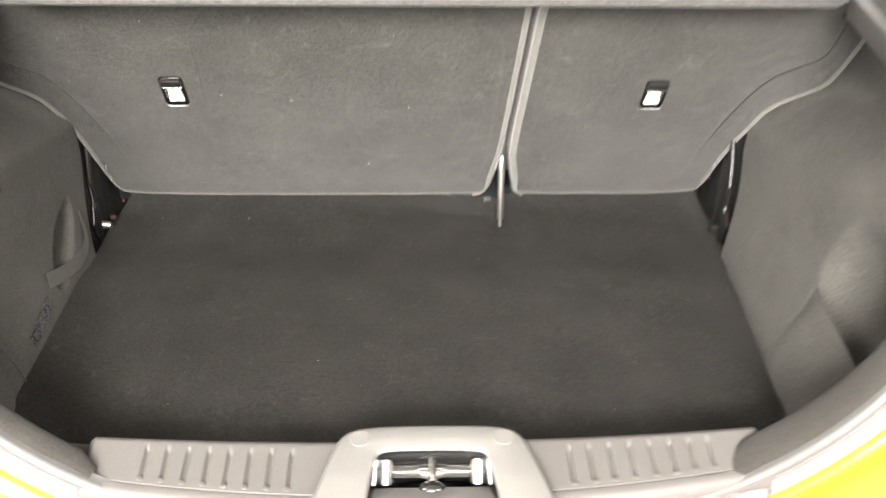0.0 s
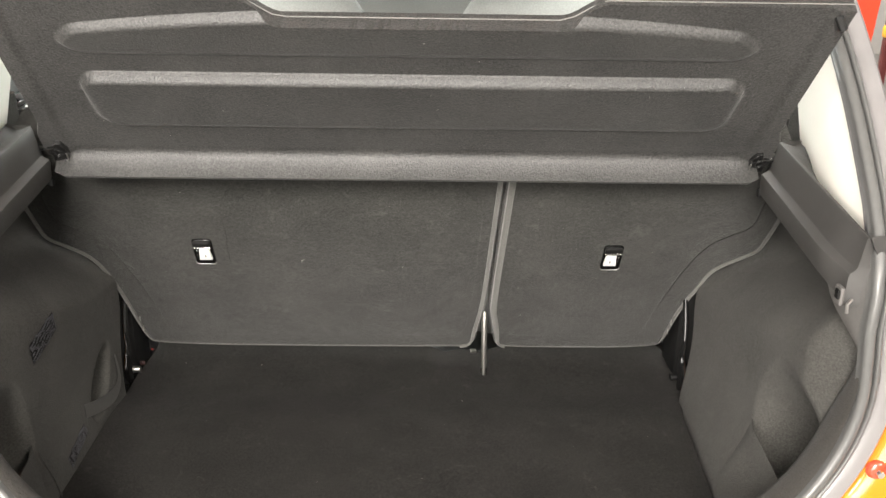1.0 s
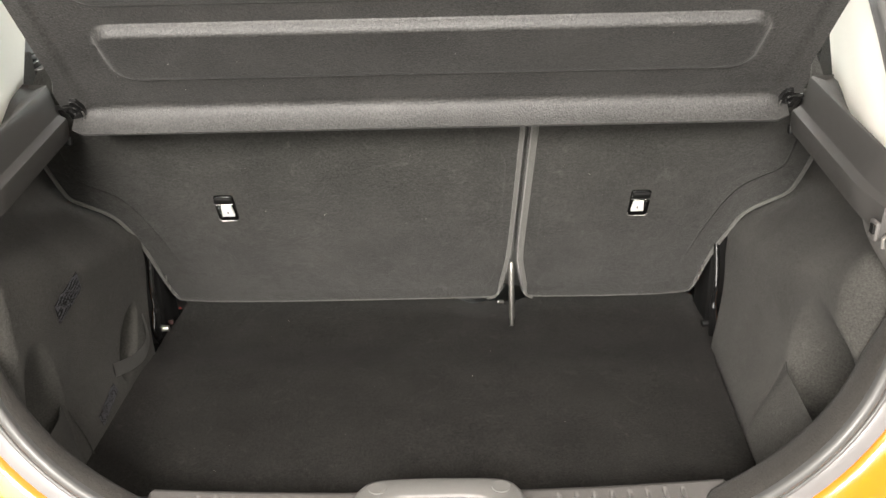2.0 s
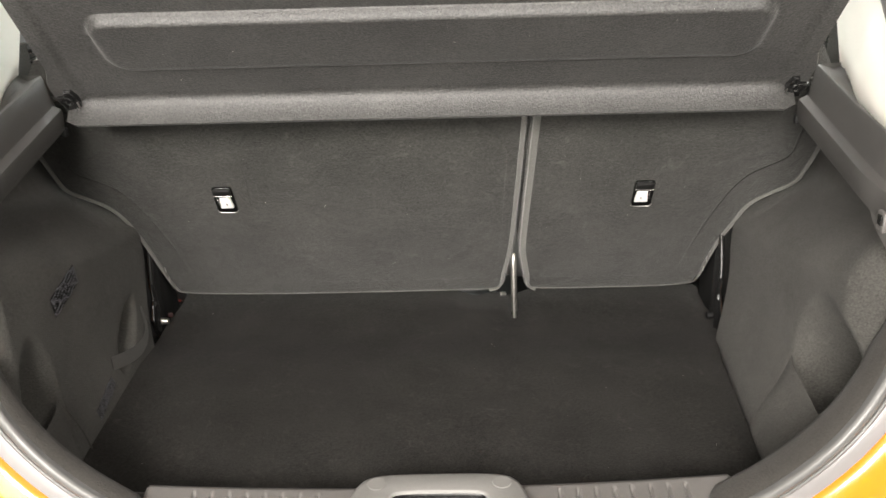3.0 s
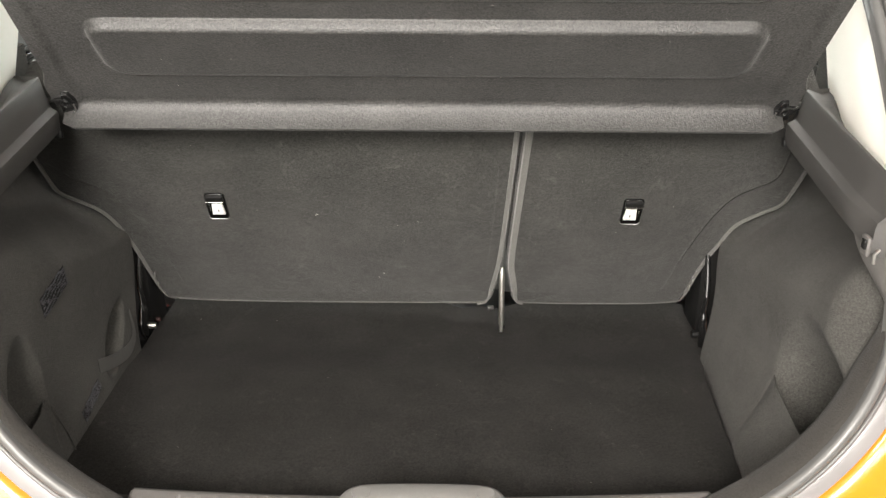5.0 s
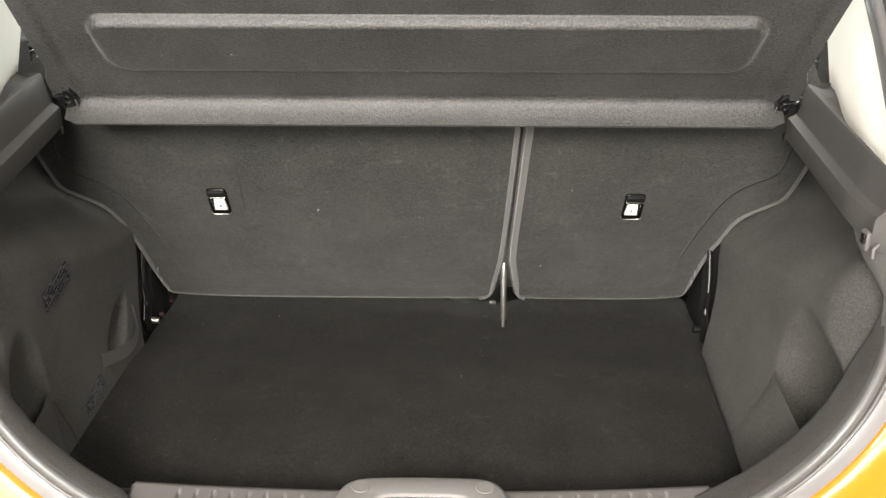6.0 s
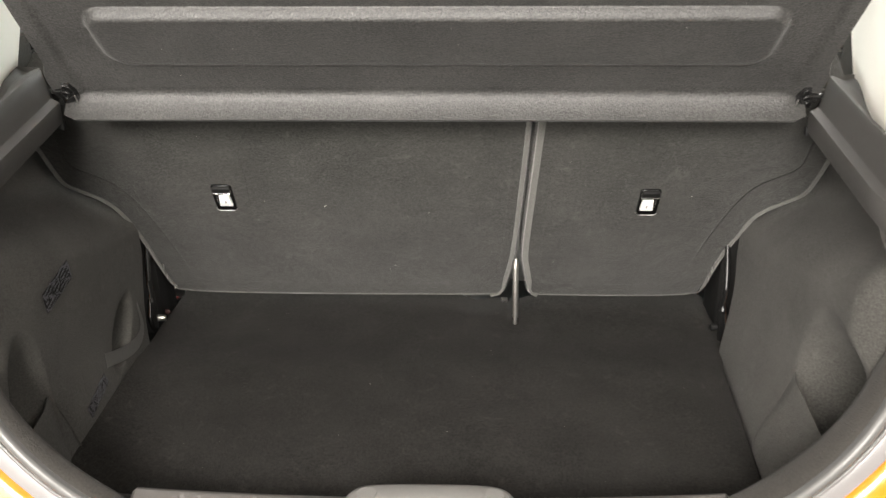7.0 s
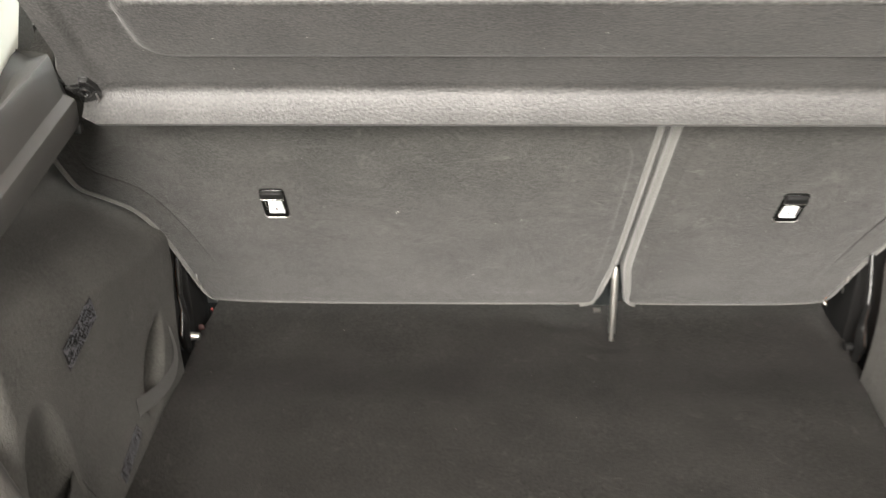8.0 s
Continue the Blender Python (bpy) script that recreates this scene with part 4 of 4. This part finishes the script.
# ---- hinges and pin at the foot of the seats ----
def swelling_bar(stations):
    """A round bar along stations (x, y, z, radius), eased between them."""
    path, radii = [], []
    for (a, b) in zip(stations, stations[1:]):
        for k in range(6):
            f = k / 6
            path.append(Vector(a[:3]).lerp(Vector(b[:3]), f))
            radii.append(a[3] + (b[3] - a[3]) * sstep(0, 1, f))
    path.append(Vector(stations[-1][:3]))
    radii.append(stations[-1][3])
    last = len(path) - 1
    return tube(path, 1.0, 16, squash=1.0, taper=lambda f: radii[round(f * last)])


for s in (-1, 1):
    y = 0.602 if s > 0 else 0.620
    bar = [(0.4694, y + 0.024, 0.134, 0.0042), (0.4700, y + 0.017, 0.114, 0.0050), (0.4702, y + 0.009, 0.090, 0.0054), (0.4692, y + 0.001, 0.066, 0.0048), (0.4672, y, 0.044, 0.0050), (0.4682, y - 0.002, 0.024, 0.0082), (0.4702, y - 0.004, 0.004, 0.0092), (0.4690, y - 0.004, -0.014, 0.0070), (0.4668, y - 0.002, -0.030, 0.0028)]
    bar = [(s * (x + (0.005 if s < 0 else 0.0)), yy, z, r) for x, yy, z, r in bar]
    hinge = car_part("seat_hinge", swelling_bar(bar), BLACK_PAINT, "glossy black steel seat hinge")
    car_part("hinge_bracket", box(s * 0.522, 0.694, 0.10, 0.104, 0.08, 0.34, 0.006), BLACK_MATT, "black bracket behind the seat hinge")
    bm = bmesh.new()
    bmesh.ops.create_cone(bm, cap_ends=True, segments=16, radius1=0.006, radius2=0.005, depth=0.012, matrix=Matrix.Translation((s * (0.462 if s < 0 else 0.4585), y + 0.004, -0.004)) @ Matrix.Rotation(math.pi / 2, 4, "Y"))
    part("hinge_bolt", bm, PIN_STEEL if s < 0 else BLACK_MATT, hinge, "worn hinge bolt")
    for k in range(3):  # small steel catches above the hinge
        part("catch", box(s * (0.4595 - 0.004 * k), 0.648, 0.098 - 0.018 * k, 0.0012, 0.002, 0.010, 0.0004), STEEL, hinge, "thin steel catch")
    if s < 0:
        part("pivot_tag", box(-0.4515, 0.684, 0.004, 0.003, 0.004, 0.004, 0.0010), RED_PLASTIC, hinge, "small red plastic tag")
        part("pivot_bush", box(-0.460, 0.650, -0.006, 0.009, 0.005, 0.008, 0.002), RED_RUBBER, hinge, "dull red bush beside the hinge")
pin_path = [(0.1330, 0.656, 0.094), (0.1330, 0.652, 0.062), (0.1335, 0.648, 0.030), (0.1342, 0.646, -0.009)]
pin = car_part("seat_pin", tube(smooth_loop(pin_path, 2, False), 0.0050, 14, taper=lambda f: 0.55 + 0.45 * sstep(0.0, 0.22, f)), PIN_STEEL, "satin steel pin between the seat backs")
part("pin_tip", tube([(0.1342, 0.646, -0.008), (0.1343, 0.645, -0.022)], 0.0036, 10), PIN_STEEL, pin, "thin bright tip")
part("spring", tube([(0.112 + 0.0105 * k / 60, 0.688 + 0.0036 * math.cos(k * 0.62), 0.002 + 0.0036 * math.sin(k * 0.62)) for k in range(61)], 0.0008, 6), STEEL, pin, "small steel spring")

# ---- fittings of the linings ----


def hook_pad(y0, z0, y1, z1, wide, tufts, base):
    """A worn hook-and-loop pad: a thin ground with uneven tufts of fibre."""
    bm = bmesh.new()
    r = random.Random(int(y0 * 1000))
    d = Vector((y1 - y0, z1 - z0)).normalized()
    span = math.hypot(y1 - y0, z1 - z0)

    def at(f, g, lift):
        y, z = y0 + d.x * span * f - d.y * g, z0 + d.y * span * f + d.x * g
        return Vector((-(side_x(y, z, False, False) - 0.0012 - lift), y, z))

    if base:
        loft(bm, [[at(f / 12, (k / 4 - 0.5) * wide, 0.0008) for k in range(5)] for f in range(13)], closed=False)
        part("hook_pad", bm, HOOK_FELT, lining_left, "dark hook-and-loop pad")
        bm = bmesh.new()
    rows = 6
    for n in range(tufts):
        f = r.random()
        line = (r.randrange(rows) + 0.5) / rows - 0.5
        g = (line + 0.05 * math.sin(14 * f + 9 * line) + r.gauss(0, 0.022)) * wide
        if not base and r.random() < 0.35 + 0.5 * abs(f - 0.5):
            continue
        q = r.uniform(0.0006, 0.0014)
        ring = [at(f + q / span * math.cos(a), g + q * math.sin(a), 0.0004) for a in (0.3, 1.8, 3.4, 5.0)]
        tip = bm.verts.new(at(f, g, 0.0012 + 1.2 * q))
        vs = [bm.verts.new(p) for p in ring]
        for k in range(4):
            bm.faces.new((vs[k], vs[(k + 1) % 4], tip))
    return part("pad_fuzz", bm, PAD_FIBRE, lining_left, "pale fuzzy fibres of the pad")


hook_pad(0.266, 0.2085, 0.349, 0.219, 0.029, 620, True)
hook_pad(0.297, 0.026, 0.370, 0.037, 0.017, 340, True)
rows = []
strap_path = smooth_loop([Vector(p) for p in [(0.385, 0.056), (0.42, 0.042), (0.46, 0.029), (0.500, 0.022), (0.530, 0.032), (0.537, 0.070)]], 3, False)
for i, p in enumerate(strap_path):
    t = (strap_path[min(i + 1, len(strap_path) - 1)] - strap_path[max(i - 1, 0)]).normalized()
    thin = 1 - 0.75 * sstep(0.45, 1.0, i / len(strap_path))
    row = []
    for h in (-0.010 * thin, 0.0, 0.010 * thin):
        y, z = p.x - t.y * h, p.y + t.x * h
        row.append((-(side_x(y, z, False, False) - 0.003), y, z))
    rows.append(row)
bm = bmesh.new()
loft(bm, rows, closed=False)
bmesh.ops.solidify(bm, geom=bm.faces[:], thickness=0.0015)
part("strap", bm, STRAP, lining_left, "grey elastic strap across the slit pocket")

seam = [Vector((0.234, 0.085)), Vector((0.240, 0.060)), Vector((0.246, 0.035)), Vector((0.2505, -0.010))]
part("mould_seam", tube([(-(side_x(p.x, p.y, False, False) - 0.0022), p.x, p.y) for p in smooth_loop(seam, 2, False)], 0.0010, 6), SIDE_CARPET, lining_left, "thin moulded seam")

for s, parent in ((1, pillar_right), (-1, pillar_left)):
    part("hook_eye", box(s * 0.4815, 0.121, 0.366, 0.006, 0.017, 0.022, 0.003), SILL_PLASTIC, parent, "pale bag hook surround")
    part("hook_slot", box(s * 0.4785, 0.1185, 0.3685, 0.004, 0.009, 0.011, 0.001), BLACK_PLASTIC, parent, "dark slot of the hook")
    part("hook", tube([(s * 0.490, 0.108, 0.366), (s * 0.484, 0.104, 0.362), (s * 0.4845, 0.103, 0.352)], 0.0019, 8), STEEL, parent, "bright hook end")

# tail lamp parts beside the opening
for s in (-1, 1):
    bm = bmesh.new()
    bmesh.ops.create_uvsphere(bm, u_segments=20, v_segments=12, radius=0.013, matrix=Matrix.Translation((s * 0.548, 0.092, 0.160)) @ Matrix.Diagonal((1, 0.6, 1, 1)))
    stop = car_part("rubber_stop", bm, LAMP_RED, "round red stop on the bodywork")
    bm = bmesh.new()
    bmesh.ops.create_cone(bm, cap_ends=True, segments=12, radius1=0.005, radius2=0.004, depth=0.006, matrix=Matrix.Translation((s * 0.548, 0.083, 0.160)) @ Matrix.Rotation(math.pi / 2, 4, "X"))
    part("screw", bm, CHROME, stop, "bright screw in the stop")

# lint on the felt
rng = random.Random(5)
bm = bmesh.new()


def fleck(p, normal, size):
    n = Vector(normal).normalized()
    a = n.orthogonal().normalized()
    a = (Matrix.Rotation(rng.uniform(0, 6.28), 3, n) @ a)
    c = n.cross(a)
    w = size * rng.uniform(0.25, 0.6)
    low = [bm.verts.new(Vector(p) + a * u * size + c * v * w) for u, v in ((-1, 0), (0, -1), (1, 0), (0, 1))]
    tip = bm.verts.new(Vector(p) + n * size * 0.7)
    for k in range(4):
        bm.faces.new((low[k], low[(k + 1) % 4], tip))


for _ in range(26):
    x, y = rng.uniform(-0.42, 0.40), rng.uniform(0.14, 0.64)
    fleck((x, y, 0.003), (0, 0, 1), rng.choice((0.0004, 0.0005, 0.0008)))
for _ in range(24):
    u, v = rng.uniform(-0.42, 0.42), rng.uniform(0.04, 0.42)
    if abs(u - 0.14) > 0.03:
        fleck(on_seat(u, v, 0.0034), SEAT_OUT, rng.choice((0.0005, 0.0007, 0.0010)))
for _ in range(20):
    u, v = rng.uniform(-0.42, 0.42), rng.uniform(0.03, 0.24)
    fleck(on_shelf(u, v, shelf_relief(u, v)), SHELF_OUT, rng.choice((0.0004, 0.0006, 0.0009)))
LINT = material("pale_lint", (0.5, 0.48, 0.45), 0.9, vary=0.3)
tagged(part("lint", bm, LINT), "scattered pale lint specks on the felt", "lint", kind="stuff")

# ---- showroom things beyond the opening ----
RED_CLOTH = material("red_banner_cloth", (0.75, 0.06, 0.02), 0.7, vary=0.12, scale=60, bump=0.2)
MAROON = material("maroon_paint", (0.09, 0.02, 0.02), 0.3, vary=0.15)
YELLOW = material("yellow_paint", (0.75, 0.42, 0.02), 0.4, vary=0.08)


def banner_stand(at):
    base = tagged(empty("banner_stand", at), "tall red banner on a steel stand", "banner")
    h = 2.05
    def bp(name, bm, mat, label=""):
        return part(name, bm, mat, base, label)
    bm = bmesh.new()
    bmesh.ops.create_cone(bm, cap_ends=True, segments=32, radius1=0.16, radius2=0.14, depth=0.03, matrix=Matrix.Translation((0, 0, 0.015)))
    bp("foot_plate", bm, STEEL)
    bp("pole", tube([(0, 0.02, 0.02), (0, 0.02, h)], 0.012, 12), STEEL)
    loop = smooth_loop([Vector(p) for p in [(-0.045, 0.86), (0.0, 0.78), (0.06, 0.80), (0.075, 0.95), (0.08, 2.0), (-0.05, 2.0)]], 2)
    bp("banner", plate(loop, 0.006, lambda u, v, o: Vector((u, -o + 0.01 * math.sin(v * 9), v)), 0.001), RED_CLOTH, "red cloth banner")
    return base


banner_stand((1.69, 2.83, GROUND))


def parts_bin(at):
    rack = tagged(empty("parts_trolley", at), "maroon trolley with a yellow shelf", "trolley")
    for x in (-0.25, 0.25):
        for y in (-0.15, 0.15):
            part("post", box(x, y, 0.62, 0.03, 0.03, 1.24, 0.004), MAROON, rack)
    part("top_tray", box(0, 0, 1.16, 0.54, 0.34, 0.20, 0.03, 3), MAROON, rack)
    part("shelf", box(0, 0, 0.86, 0.54, 0.34, 0.05, 0.008), YELLOW, rack, "yellow shelf")
    part("shelf", box(0, 0, 0.35, 0.54, 0.34, 0.04, 0.008), MAROON, rack)
    return rack


parts_bin((2.22, 3.0, GROUND))
